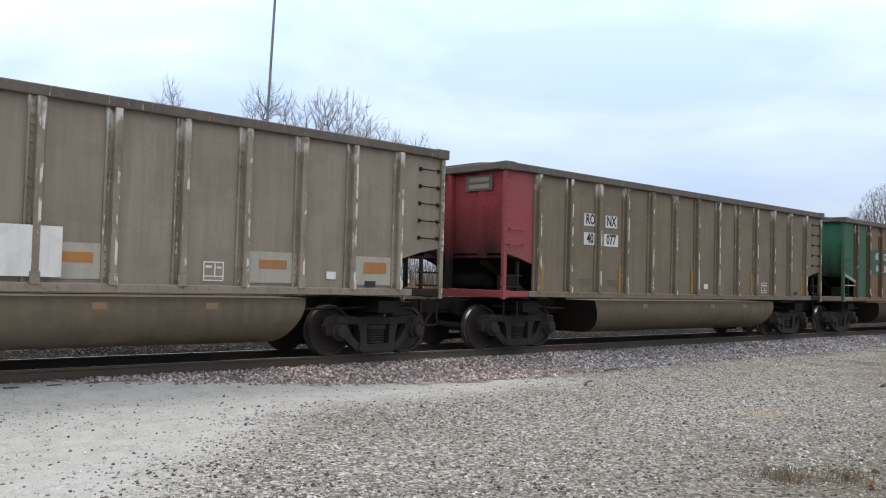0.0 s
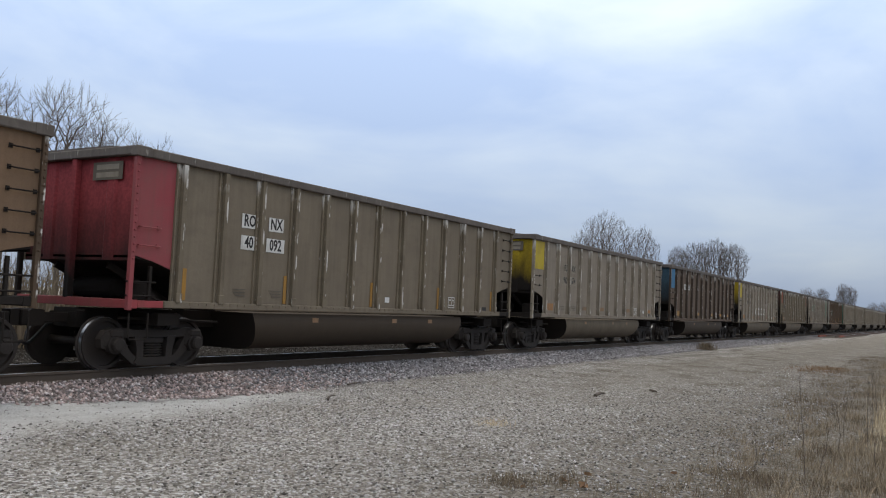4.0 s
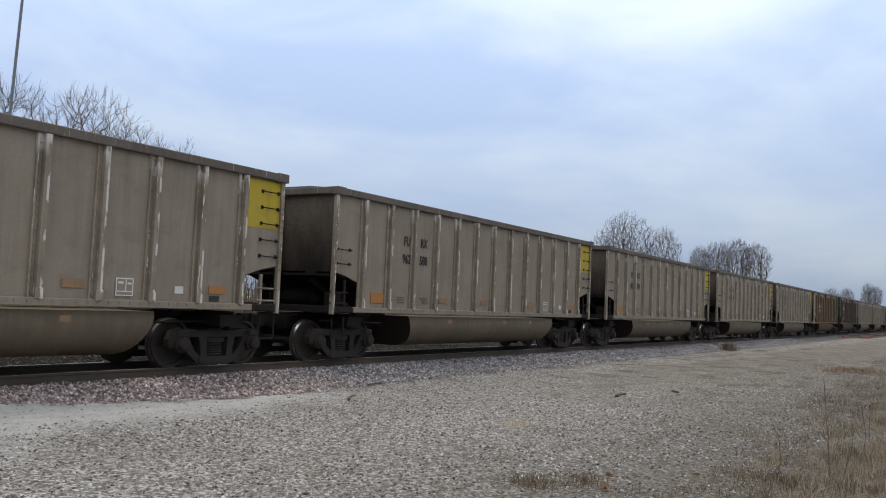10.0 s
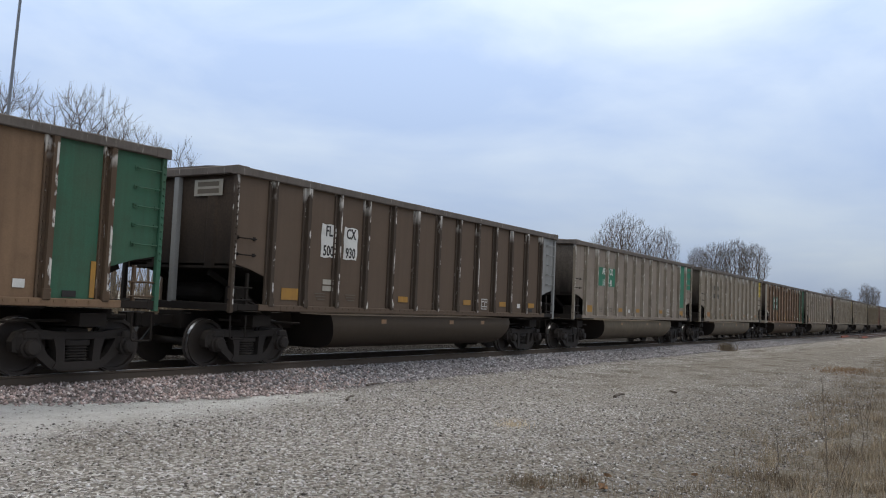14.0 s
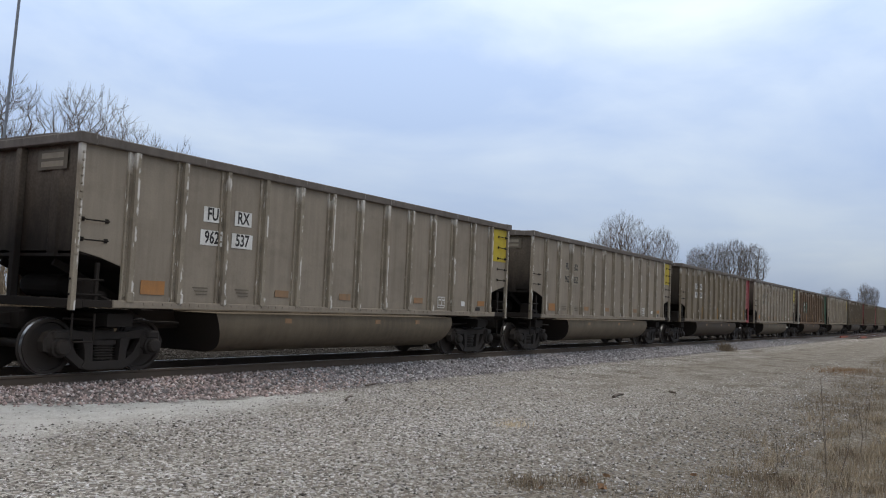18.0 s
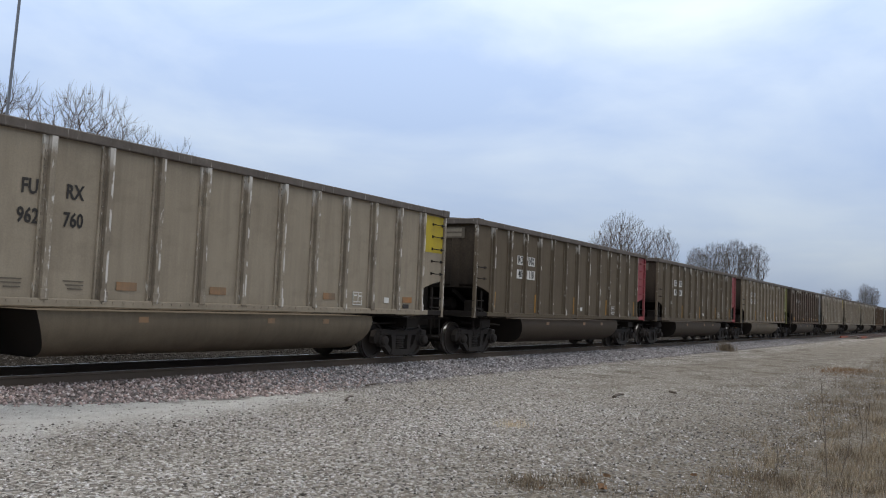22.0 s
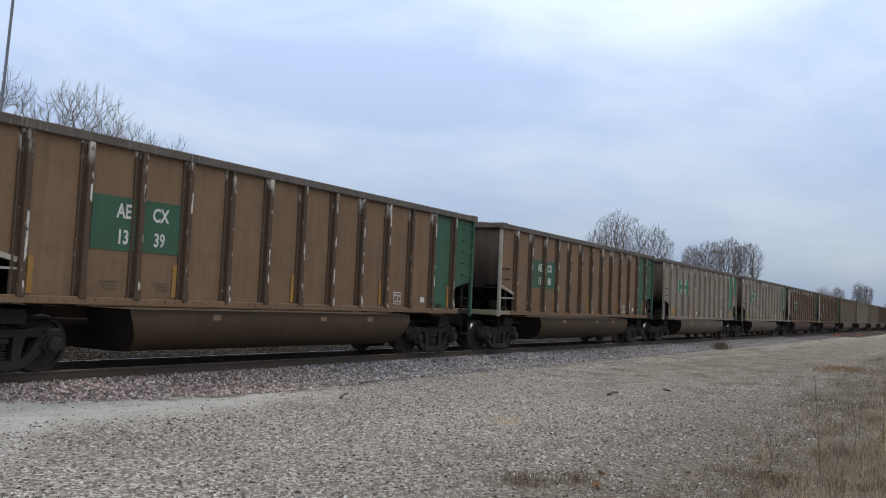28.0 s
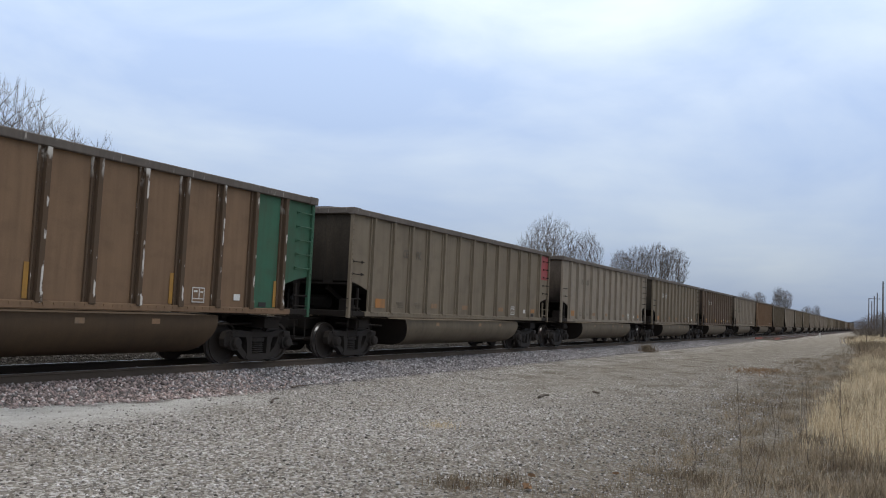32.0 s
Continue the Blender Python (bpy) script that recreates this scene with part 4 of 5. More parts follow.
def coal_car(k, body, belly, front, rear, livery, marks):
    rng = random.Random(k)
    words = "%s coal gondola, %s" % (BODY_WORDS[body], LIVERY_WORDS[livery])
    for p in (front, rear):
        if p:
            words += ", %s end" % p[0].replace("_", " ")
            break
    car = tagged(new("coal_gondola"), words, "railway car", "cars of the coal train")
    B, R = BODY[body], RIB[body] if k < 44 else BODY[body]
    # near side
    for i in range(RIBS - 1):
        m = B
        if front and front[1] == "wide" and i == 0:
            m = PATCH[front[0]]
        if rear and rear[1] == "wide" and i == RIBS - 2 and body != "grey":
            m = PATCH[rear[0]]
        piece("side_panel", panel(RIBS), m, car, pose(RX[i], -SIDE, 0))
    for s, p in ((-1, front), (1, rear)):
        split = p and p[1] == "wide" and body == "grey"
        m = PATCH[p[0]] if p and p[1] in ("full", "wide") and not split else B
        if split:
            slab(car, "paint_square", p[0], s * 6.77, 3.15, 0.9, 1.05, "%s paint square" % p[0].replace("_", " "), y=-SIDE - 0.001)
            slab(car, "paint_panel", p[0], bay(RIBS - 2) if s > 0 else bay(0), 2.72, BAY - 0.18, 2.0, "tall %s paint panel" % p[0].replace("_", " "), y=-SIDE - 0.013)
            slab(car, "amber_patch", "amber", bay(RIBS - 2) if s > 0 else bay(0), 1.45, 0.5, 0.22, "amber reflective patch", y=-SIDE - 0.013)
        piece("end_bay_panel", end_panel(s), m, car, pose(0, -SIDE, 0))
        if p and p[1] == "top":
            slab(car, "paint_square", p[0], s * 6.77, 3.22, 0.9, 0.95, "%s paint square" % p[0].replace("_", " "), y=-SIDE - 0.001)
    for x in RX:
        piece("side_rib", keep("rib", rib), R, car, pose(x, -SIDE, 0))
    piece("far_side_wall", keep("far_wall", far_wall), B, car)
    for s in (-1, 1):
        piece("top_rail", keep("side_rail", side_rail), RIM, car, pose(0, s * SIDE, 0) if s < 0 else pose(0, SIDE, 0, 0, 0, 180))
        piece("side_sill", keep("sill", sill), B, car, pose(0, s * SIDE, 0) if s < 0 else pose(0, SIDE, 0, 0, 0, 180))
        turn = 0 if s < 0 else 180
        p = front if s < 0 else rear
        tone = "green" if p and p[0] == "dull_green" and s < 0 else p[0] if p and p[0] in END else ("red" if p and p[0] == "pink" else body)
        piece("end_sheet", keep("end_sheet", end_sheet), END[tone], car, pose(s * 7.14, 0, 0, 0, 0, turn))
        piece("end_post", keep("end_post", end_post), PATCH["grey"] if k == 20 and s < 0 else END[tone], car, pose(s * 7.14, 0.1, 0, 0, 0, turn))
        piece("slope_sheet", keep("slope_sheet", slope_sheet), DARK_STEEL, car, pose(s * 7.14, 0, 0, 0, 0, turn))
        frame_paint = PATCH["red"] if p and p[0] == "pink" else (PATCH["pale"] if livery in ("green", "graffiti") and s < 0 and body in ("brown", "russet") else DARK_STEEL)
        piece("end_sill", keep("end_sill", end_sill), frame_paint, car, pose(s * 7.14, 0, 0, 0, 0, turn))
        piece("platform_deck", keep("platform_deck", platform_deck), DARK_STEEL, car, pose(s * 7.14, 0, 0, 0, 0, turn))
        for y in (-1, 1):
            piece("side_arm", keep("side_arm", side_arm), frame_paint, car, pose(s * 7.14, y * (SIDE - 0.03), 0, 0, 0, turn))
        piece("end_top_rail", keep("end_rail", end_rail), RIM, car, pose(s * 7.2, 0, 0))
        piece("coupler", keep("coupler", coupler), DARK_STEEL, car, pose(s * 7.3, 0, 0.88, 0, 0, turn))
        piece("air_hose", keep("air_hose", air_hose, True), RUBBER, car, pose(s * 7.3, 0, 0.85, 0, 0, turn))
        edge = PATCH[p[0]] if p and p[1] in ("full", "wide") and body != "grey" else (PATCH["cream"] if livery in ("green", "graffiti") and s < 0 and body != "grey" else R)
        piece("corner_post", keep("corner_post", corner_post), edge, car, pose(s * 7.22, -SIDE, 0))
        piece("corner_post", keep("corner_post", corner_post), DARK_STEEL, car, pose(s * 7.22, SIDE, 0, 0, 0, 180))
        piece("platform_post", keep("platform_post", platform_post), R if k % 5 == 4 and s > 0 else DARK_STEEL, car, pose(s * 6.78, -SIDE + 0.02, 0))
        piece("platform_post", keep("platform_post", platform_post), DARK_STEEL, car, pose(s * 6.9, 0.55, 0))
        if s > 0 and k < 44:
            for x, y in ((6.4, -0.95), (7.1, -0.4)):
                piece("platform_post", keep("platform_post", platform_post), DARK_STEEL, car, pose(x, y, 0))
        for z in (1.32, 1.56):
            piece("low_rung", keep("low_rung", low_rung), R if k % 5 == 4 and s > 0 else DARK_STEEL, car, pose(s * 6.98 + 0.31, -SIDE - 0.01, z))
        piece("step_iron", keep("step_iron", step_iron), DARK_STEEL, car, pose(s * 6.98, -SIDE, 1.02))
        for z in ((2.2, 2.52, 2.84, 3.16, 3.48) if s > 0 else (2.2, 2.52)):
            piece("handhold", keep("handhold", handhold), edge if p and p[1] != "top" else DARK_STEEL, car, pose(s * 6.9, -SIDE - 0.005, z))
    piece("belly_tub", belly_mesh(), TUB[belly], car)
    piece("centre_sill", keep("centre_sill", centre_sill), DARK_STEEL, car)
    piece("air_reservoir", keep("reservoir", reservoir), DARK_STEEL, car, pose(-6.55, 0.1, 1.45))
    piece("brake_valve", keep("brake_box", brake_box), DARK_STEEL, car, pose(-6.75, -1.2, 1.36))
    truck(car, -1, (1,) if k in (13, 33) else ())
    truck(car, 1)
    # lettering over bays 1 and 2
    first = 0 if livery == "early" else 1
    a, b = bay(first) + 0.2, bay(first + 1) - 0.08
    if marks and livery in ("green", "graffiti"):
        mid = 2.71 if body == "grey" else 2.475
        for x in (bay(1) + 0.02, bay(2) - 0.02):
            slab(car, "lettering_panel", "green" if body == "grey" else "dull_green", x, mid, BAY - 0.17, 0.7 if body == "grey" else 0.89, "green panel behind the lettering")
        for x, z, s in ((a, mid + 0.2, marks[0]), (b, mid + 0.2, marks[1]), (a, mid - 0.23, marks[2]), (b, mid - 0.23, marks[3])):
            word(car, s, "white", x, z, 0.33)
    elif marks and livery in ("plates", "plates_low", "plate"):
        a, b = a + (0.08 if livery == "plate" else 0.0), b - 0.04
        for x, z, s in ((a, 2.88, marks[0]), (b + 0.06, 2.88, marks[1]), (a, 2.45, marks[2]), (b + 0.06, 2.45, marks[3])):
            if s:
                if k != 20:
                    slab(car, "lettering_plate", "white", x, z, 0.24 + 0.1 * len(s), 0.28, "white plate with black figures")
                word(car, s, "black", x, z, 0.32)
        if k == 20:
            for x in (a, b + 0.06):
                piece("lettering_plate", keep("brushed_patch", brushed_patch), PATCH["white"], car, pose(x, FACE, 2.68), "brushed white patch behind the figures")
            for z in (1.78, 1.64):
                slab(car, "notice", "cream", a + 0.05, z, 0.36, 0.11, "small white notice with faint print")
    elif marks:
        ink = "shadow_print" if livery == "ghost" else "black"
        for x, z, s in ((a, 2.9, marks[0]), (b, 2.9, marks[1]), (a, 2.46, marks[2]), (b, 2.46, marks[3])):
            if s:
                if k == 17:
                    slab(car, "rubbed_patch", "pale", x, z, 0.24 + 0.1 * len(s), 0.33, "pale rubbed patch behind the figures", -0.001)
                if livery == "cream":
                    slab(car, "lettering_patch", "pale", x, z, 0.22 + 0.1 * len(s), 0.31, "pale patch with black figures")
                word(car, s, ink, x - (0.12 if livery == "early" else 0.0), z, 0.42 if livery == "early" else 0.32)
    if livery == "chalk":
        for i, c in zip((4, 5, 6, 7), "KCCO"):
            word(car, c, "white", bay(i), 1.85, 0.72)
    # stencils, reflectors and faded patches low on the side
    load_sign(car, bay(8) if livery == "patched" or body == "dark" else bay(9), B)
    slab(car, "notice", "white", bay(6) - 0.05 if livery == "plates" else bay(4) if body == "grey" and livery == "green" else bay(10) + 0.1, 1.45, 0.19, 0.13, "small white notice")
    slab(car, "builder_plate", "black", bay(11) - 0.1, 1.32, 0.24, 0.1, "small black plate")
    if livery in ("green", "plates", "graffiti") and body != "grey":
        for i, o in ((0, -0.36), (2, 0.3), (5, 0.3), (8, 0.3), (11, 0.3)):
            x = bay(i) + o
            slab(car, "reflector_strip", "amber", x, 1.56, 0.09, 0.58, "amber reflector strip")
    else:
        for i in ((0, 4, 7, 9, 11) if body == "dark" else (0, 3, 5, 8, 11)):
            if livery == "patched":
                continue
            slab(car, "faded_patch", "amber" if body == "dark" or livery == "green" else ("orange" if i in (0, 11) else "faint"), bay(i) + rng.uniform(-0.1, 0.1), 1.48, 0.5 if i == 0 else 0.4, 0.24 if i == 0 else 0.14, "faded orange patch")
    if livery == "patched":
        for i in (6, 9, 11):
            slab(car, "rubbed_patch", "cream", bay(i), 1.55, 0.86, 0.5, "rubbed pale patch", -0.003)
        slab(car, "white_board", "white", bay(5) + 0.2, 1.66, 1.3, 0.68, "blank white board", y=-SIDE - 0.075)
        for i in (6, 9, 11):
            slab(car, "faded_patch", "orange", bay(i), 1.6, 0.5, 0.14 if i < 11 else 0.2, "faded orange patch", y=-SIDE - 0.02)
    if livery == "graffiti":
        for dx, dz, w, h in ((0.0, 1.3, 0.26, 0.3), (0.02, 1.62, 0.34, 0.42), (-0.06, 1.92, 0.18, 0.26), (0.14, 1.95, 0.14, 0.2), (0.22, 1.5, 0.2, 0.16)):
            slab(car, "spray_mark", "white", bay(0) - 0.2 + dx, dz, w, h, "white spray-painted shape", 0.001)
    if livery in ("green", "graffiti") and body in ("brown", "russet"):
        piece("slanted_brace", keep("slanted_brace", slanted_brace), PATCH["cream"], car, pose(0, -SIDE, 0), "slanted pale brace over the platform")
    # small print low on the side; a number board on the leading end wall
    for i in (1, 2):
        piece("small_print", keep("print_rows", print_rows), PATCH["shadow_print"], car, pose(bay(i), FACE + 0.001, 1.52), "rows of faint small print")
    if livery in ("plates", "plates_low", "plate", "cream"):
        board = piece("end_number_board", keep("end_board", end_board), PATCH["cream" if k == 20 else "shadow_print"], car, pose(-7.178, -0.75, 3.5), "lettered board on the end wall")
        for j in (0, 1):
            piece("board_bar", keep("board_bar", board_bar), PATCH["shadow_print" if k == 20 else "pale"], board, pose(-0.007, 0.0, 0.07 - 0.14 * j))
    for x in (-2.2, 0.9, 2.6):
        slab(car, "belly_stencil", "faint", x, 0.93, 0.2, 0.1, "pale stencil patch", y=-1.535)
    return car


def joined_side(bm):
    """Pressed side sheet with its stakes, one folded sheet."""
    line = [(-7.24, 0.0)]
    for x in RX:
        line += [(x - 0.06, 0.0), (x - 0.045, -0.07), (x + 0.045, -0.07), (x + 0.06, 0.0)]
    line.append((7.24, 0.0))
    back = [(7.24, 0.03), (-7.24, 0.03)]
    lo = [bm.verts.new((x, -SIDE + y, 1.9 if abs(x) > 7 else SILL)) for x, y in line + back]
    hi = [bm.verts.new((x, -SIDE + y, 3.74)) for x, y in line + back]
    n = len(lo)
    for i in range(n):
        bm.faces.new((lo[i], lo[(i + 1) % n], hi[(i + 1) % n], hi[i]))
    bm.faces.new(hi)
    bm.normal_update()


def joined_truck(bm):
    for y in (-1.0, 1.0):
        sub = bmesh.new()
        side_frame(sub)
        add(bm, sub, Matrix.Translation((0, y, 0)))
    for x in AXLES:
        for k in (-0.8, 0.8):
            sub = bmesh.new()
            lathe(sub, [(0.457, -0.07), (0.47, 0.07)], 16)
            add(bm, sub, Matrix.Translation((x, k, 0.457)))


def distant_car(k):
    rng = random.Random(k)
    body = rng.choice(("tan", "tan", "olive", "umber", "olive", "russet", "grey"))
    car = tagged(new("coal_gondola"), "%s coal gondola far down the train" % BODY_WORDS[body], "railway car", "cars of the coal train")
    piece("near_side_wall", keep("joined_side", joined_side), BODY[body], car)
    piece("far_side_wall", keep("far_wall", far_wall), BODY[body], car)
    for s in (-1, 1):
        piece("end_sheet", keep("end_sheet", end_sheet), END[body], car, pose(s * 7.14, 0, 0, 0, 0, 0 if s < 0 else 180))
        piece("slope_sheet", keep("slope_sheet", slope_sheet), DARK_STEEL, car, pose(s * 7.14, 0, 0, 0, 0, 0 if s < 0 else 180))
        piece("end_sill", keep("end_sill", end_sill), DARK_STEEL, car, pose(s * 7.14, 0, 0, 0, 0, 0 if s < 0 else 180))
        piece("top_rail", keep("side_rail", side_rail), RIM, car, pose(0, -SIDE, 0) if s < 0 else pose(0, SIDE, 0, 0, 0, 180))
        piece("end_top_rail", keep("end_rail", end_rail), RIM, car, pose(s * 7.2, 0, 0))
        piece("coupler", keep("coupler", coupler), DARK_STEEL, car, pose(s * 7.3, 0, 0.88, 0, 0, 0 if s < 0 else 180))
        piece("truck", keep("joined_truck", joined_truck), TRUCK, car, pose(s * 6.17, 0, 0))
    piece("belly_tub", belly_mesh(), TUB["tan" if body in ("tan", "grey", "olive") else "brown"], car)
    piece("centre_sill", keep("centre_sill", centre_sill), DARK_STEEL, car)
    return car


def locomotive():
    """Diesel pushing at the tail, seen only far off."""
    loco = tagged(new("locomotive"), "dark diesel locomotive pushing at the tail of the train", "locomotive")
    bm = bmesh.new()
    rounded_box(bm, -9.0, 9.0, -1.0, 1.0, 1.6, 4.2, 0.1)
    part("hood", bm, PATCH["black"], loco)
    bm = bmesh.new()
    plate(bm, [(-9.6, 1.6), (-10.4, 1.6), (-10.4, 3.0), (-9.2, 3.2), (-9.0, 4.6), (-6.6, 4.6), (-6.6, 1.6)], -1.5, 1.5)
    part("cab", bm, PATCH["black"], loco)
    bm = bmesh.new()
    rounded_box(bm, -10.8, 10.8, -1.5, 1.5, 1.2, 1.6, 0.05)
    rounded_box(bm, -3.0, 3.0, -1.3, 1.3, 0.4, 1.2, 0.15)
    part("frame", bm, DARK_STEEL, loco)
    for s in (-1, 1):
        piece("truck", keep("joined_truck", joined_truck), TRUCK, loco, pose(s * 7.0, 0, 0))
    return loco


LAST = 75
TRAIN = {}
for k in sorted(CARS):
    TRAIN[k] = coal_car(k, *CARS[k])
for k in range(max(CARS) + 1, LAST):
    TRAIN[k] = distant_car(k)
TRAIN[LAST] = locomotive()

# ---- trees, poles and the verge ----
def tubes(segments, n):
    """Vertices and faces of many tapered tubes: rows of start, end, two radii."""
    s = np.asarray(segments)
    a, b, r0, r1 = s[:, 0:3], s[:, 3:6], s[:, 6:7], s[:, 7:8]
    d = b - a
    d /= np.linalg.norm(d, axis=1, keepdims=True) + 1e-9
    ref = np.where(np.abs(d[:, 2:3]) < 0.9, np.array([[0, 0, 1.0]]), np.array([[1.0, 0, 0]]))
    u = np.cross(d, ref)
    u /= np.linalg.norm(u, axis=1, keepdims=True) + 1e-9
    w = np.cross(d, u)
    ang = np.arange(n) * 2 * np.pi / n
    ring = u[:, None, :] * np.cos(ang)[None, :, None] + w[:, None, :] * np.sin(ang)[None, :, None]
    v = np.concatenate([a[:, None, :] + ring * r0[:, None, :], b[:, None, :] + ring * r1[:, None, :]], 1).reshape(-1, 3)
    base = np.arange(len(s))[:, None] * 2 * n
    j = np.arange(n)[None, :]
    f = np.stack([base + j, base + (j + 1) % n, base + n + (j + 1) % n, base + n + j], -1).reshape(-1, 4)
    return v, f


def bare_tree(seed, height, width, clear, shape, count):
    """A leafless tree whose limbs reach points strewn through a crown of the given outline."""
    rng = np.random.default_rng(seed)
    pts = []
    while len(pts) < count:
        x, y, z = rng.uniform(-1, 1), rng.uniform(-1, 1), rng.uniform(0, 1)
        lobe = 1 + 0.22 * math.sin(3 * math.atan2(y, x) + seed) + 0.16 * math.sin(9 * z + 2 * math.atan2(y, x) + 2 * seed)
        if shape == "dome":
            edge = math.sqrt(max(0.0, 1 - ((z - 0.42) / 0.58) ** 2)) if z > 0.42 else 0.45 + 0.55 * z / 0.42
        elif shape == "vase":
            edge = (0.12 + 0.88 * min(1, z / 0.6) ** 0.8) * math.sqrt(max(0.0, 1 - max(0.0, (z - 0.6) / 0.4) ** 2))
        else:
            edge = (0.16 + 0.84 * min(1, z / 0.72) ** 0.9) * math.sqrt(max(0.0, 1 - max(0.0, (z - 0.72) / 0.28) ** 2.4))
        r = math.hypot(x, y)
        if r > edge * lobe or rng.random() > 0.3 + 0.7 * max(r / (edge + 0.01), z):
            continue
        pts.append((x * width, y * width, height * (clear + (1 - clear) * z)))
    pts = np.array(pts)
    lean = rng.normal(0, 0.04, 2)
    stem = [(lean[0] * i * 0.3, lean[1] * i * 0.3, height * clear * i / 5) for i in range(6)]
    node = list(map(np.array, stem))
    up = [-1, 0, 1, 2, 3, 4]
    trail = [height * clear * i / 5 for i in range(6)]
    base = np.linalg.norm(pts - node[-1], axis=1)
    cost = np.full(count, 1e9)
    owner = np.zeros(count, int)
    free = np.ones(count, bool)

    def offer(k):
        d = pts - node[k]
        drop = np.maximum(0, -d[:, 2])
        c = np.linalg.norm(d, axis=1) + 0.5 * trail[k] + 1.5 * drop
        better = free & (c < cost)
        cost[better] = c[better]
        owner[better] = k

    for k in range(2, 6):
        offer(k)
    for _ in range(count):
        j = int(np.argmin(np.where(free, cost + 0.25 * base, 1e9)))
        k = int(owner[j])
        free[j] = False
        p, q = node[k], pts[j]
        span = float(np.linalg.norm(q - p))
        cuts = max(1, int(span / 0.55))
        for i in range(1, cuts + 1):
            f = i / cuts
            sag = np.array([0, 0, -0.05 * span * math.sin(math.pi * f)])
            node.append(p + (q - p) * f + sag + rng.normal(0, 0.015, 3))
            up.append(k)
            trail.append(trail[k] + span / cuts)
            k = len(node) - 1
        offer(k)
    n = len(node)
    load = np.zeros(n)
    kids = np.zeros(n, int)
    for i in range(n - 1, 0, -1):
        load[i] += 1 if kids[i] == 0 else 0.05
        load[up[i]] += load[i]
        kids[up[i]] += 1
    thick = 0.0095 * np.maximum(load, 1) ** 0.5 * (height / 12)
    wood, twigs = [], []
    fine = 0.011 if shape == "vase" else 0.013
    for i in range(1, n):
        k = up[i]
        row = (*node[k], *node[i], min(thick[k], thick[i] * 1.25), thick[i])
        (wood if thick[i] > 0.02 else twigs).append(row)
        if load[i] < 6:
            d = node[i] - node[k]
            d /= np.linalg.norm(d) + 1e-9
            for _ in range(4 if kids[i] == 0 else 2):
                e = d + rng.normal(0, 0.3, 3) + np.array([0, 0, 0.6])
                e *= rng.uniform(0.25, 0.75) * height / 12 / np.linalg.norm(e)
                m = node[i] + e * 0.5 + rng.normal(0, 0.02, 3)
                twigs.append((*node[i], *m, 0.55 * fine, 0.45 * fine))
                twigs.append((*m, *(node[i] + e + np.array([0, 0, 0.06])), 0.45 * fine, 0.25 * fine))
    return np.array(wood), np.array(twigs)


TREES = {}


def tree(name, kind, label, x, y, z, turn, size=1.0):
    if kind not in TREES:
        w, t = bare_tree(*kind)
        root = new(name)
        v, f = tubes(w, 6)
        soup("trunk", v, f, BARK, root)
        v, f = tubes(t, 3)
        soup("crown", v, f, TWIG, root)
        tagged(root, label, "tree", "bare trees behind the line")
        root.matrix_basis = pose(x, y, z, 0, 0, turn)
        root.scale = (size, size, size)
        TREES[kind] = root
        return root
    ob = copy_thing(TREES[kind], pose(x, y, z, 0, 0, turn))
    ob.scale = (size, size, size)
    return tagged(ob, label)


# seed, height, crown half-width, bare stem's share, outline, number of shoots
OAK = (11, 13.0, 3.3, 0.2, "dome", 2100)
ROUND = (61, 12.7, 2.3, 0.42, "vase", 560)
ELM = (23, 12.5, 2.2, 0.2, "dome", 1300)
BRUSH = (31, 11.5, 1.9, 0.06, "fan", 1300)
SLIM = (47, 11.5, 1.0, 0.3, "vase", 200)
for kind, words, x, y, h, turn in (
        (OAK, "bare spreading winter tree with a dense rounded crown", 103.2, 38.1, 14.3, 20), (SLIM, "slender bare tree leaning out of a larger crown", 102.0, 41.3, 11.6, 75),
        (ELM, "bare winter tree with a leaning rounded crown", 104.8, 33.5, 12.5, 130),
        (BRUSH, "bare many-stemmed winter tree", 125.2, 34.6, 11.6, 0), (BRUSH, "bare many-stemmed winter tree", 125.9, 32.0, 12.3, 90),
        (BRUSH, "bare winter tree with an upright crown", 126.6, 29.5, 12.8, 45), (BRUSH, "bare many-stemmed winter tree", 127.2, 27.2, 12.2, 200),
        (OAK, "bare tree far behind the line", 198.3, 26.6, 8.7, 77), (BRUSH, "bare many-stemmed tree far behind the line", 198.7, 23.6, 8.6, 15), (ELM, "bare tree far behind the line", 199.0, 19.6, 9.9, 200),
        (BRUSH, "bare many-stemmed tree far behind the line", 199.2, 18.2, 9.2, 60), (OAK, "bare tree on the skyline", 299, 20.6, 8.2, 120), (ELM, "bare tree on the skyline", 300, 18.0, 8.5, 10),
        (SLIM, "slender bare tree with a few seed heads", 23.4, 42.0, 12.2, 0), (SLIM, "slender bare tree with upright twigs", 24.2, 41.6, 12.4, 140),
        (SLIM, "slender bare tree with upright twigs", 24.9, 41.1, 11.9, 250), (ROUND, "bare winter tree with upswept branches", 27.1, 39.6, 12.2, 250),
        (ROUND, "bare winter tree with fine twigs", 28.6, 38.7, 10.7, 15), (SLIM, "slender bare winter sapling", 29.9, 37.5, 10.0, 60),
        (SLIM, "slender bare winter sapling", 31.0, 36.6, 9.9, 200),
        (SLIM, "slender bare tree with upright twigs", 19.2, 44.0, 12.2, 80)):
    tree("bare_tree", kind, words, x, y, -0.05, turn, h / kind[1])
BUSH = (83, 3.6, 1.9, 0.03, "dome", 700)
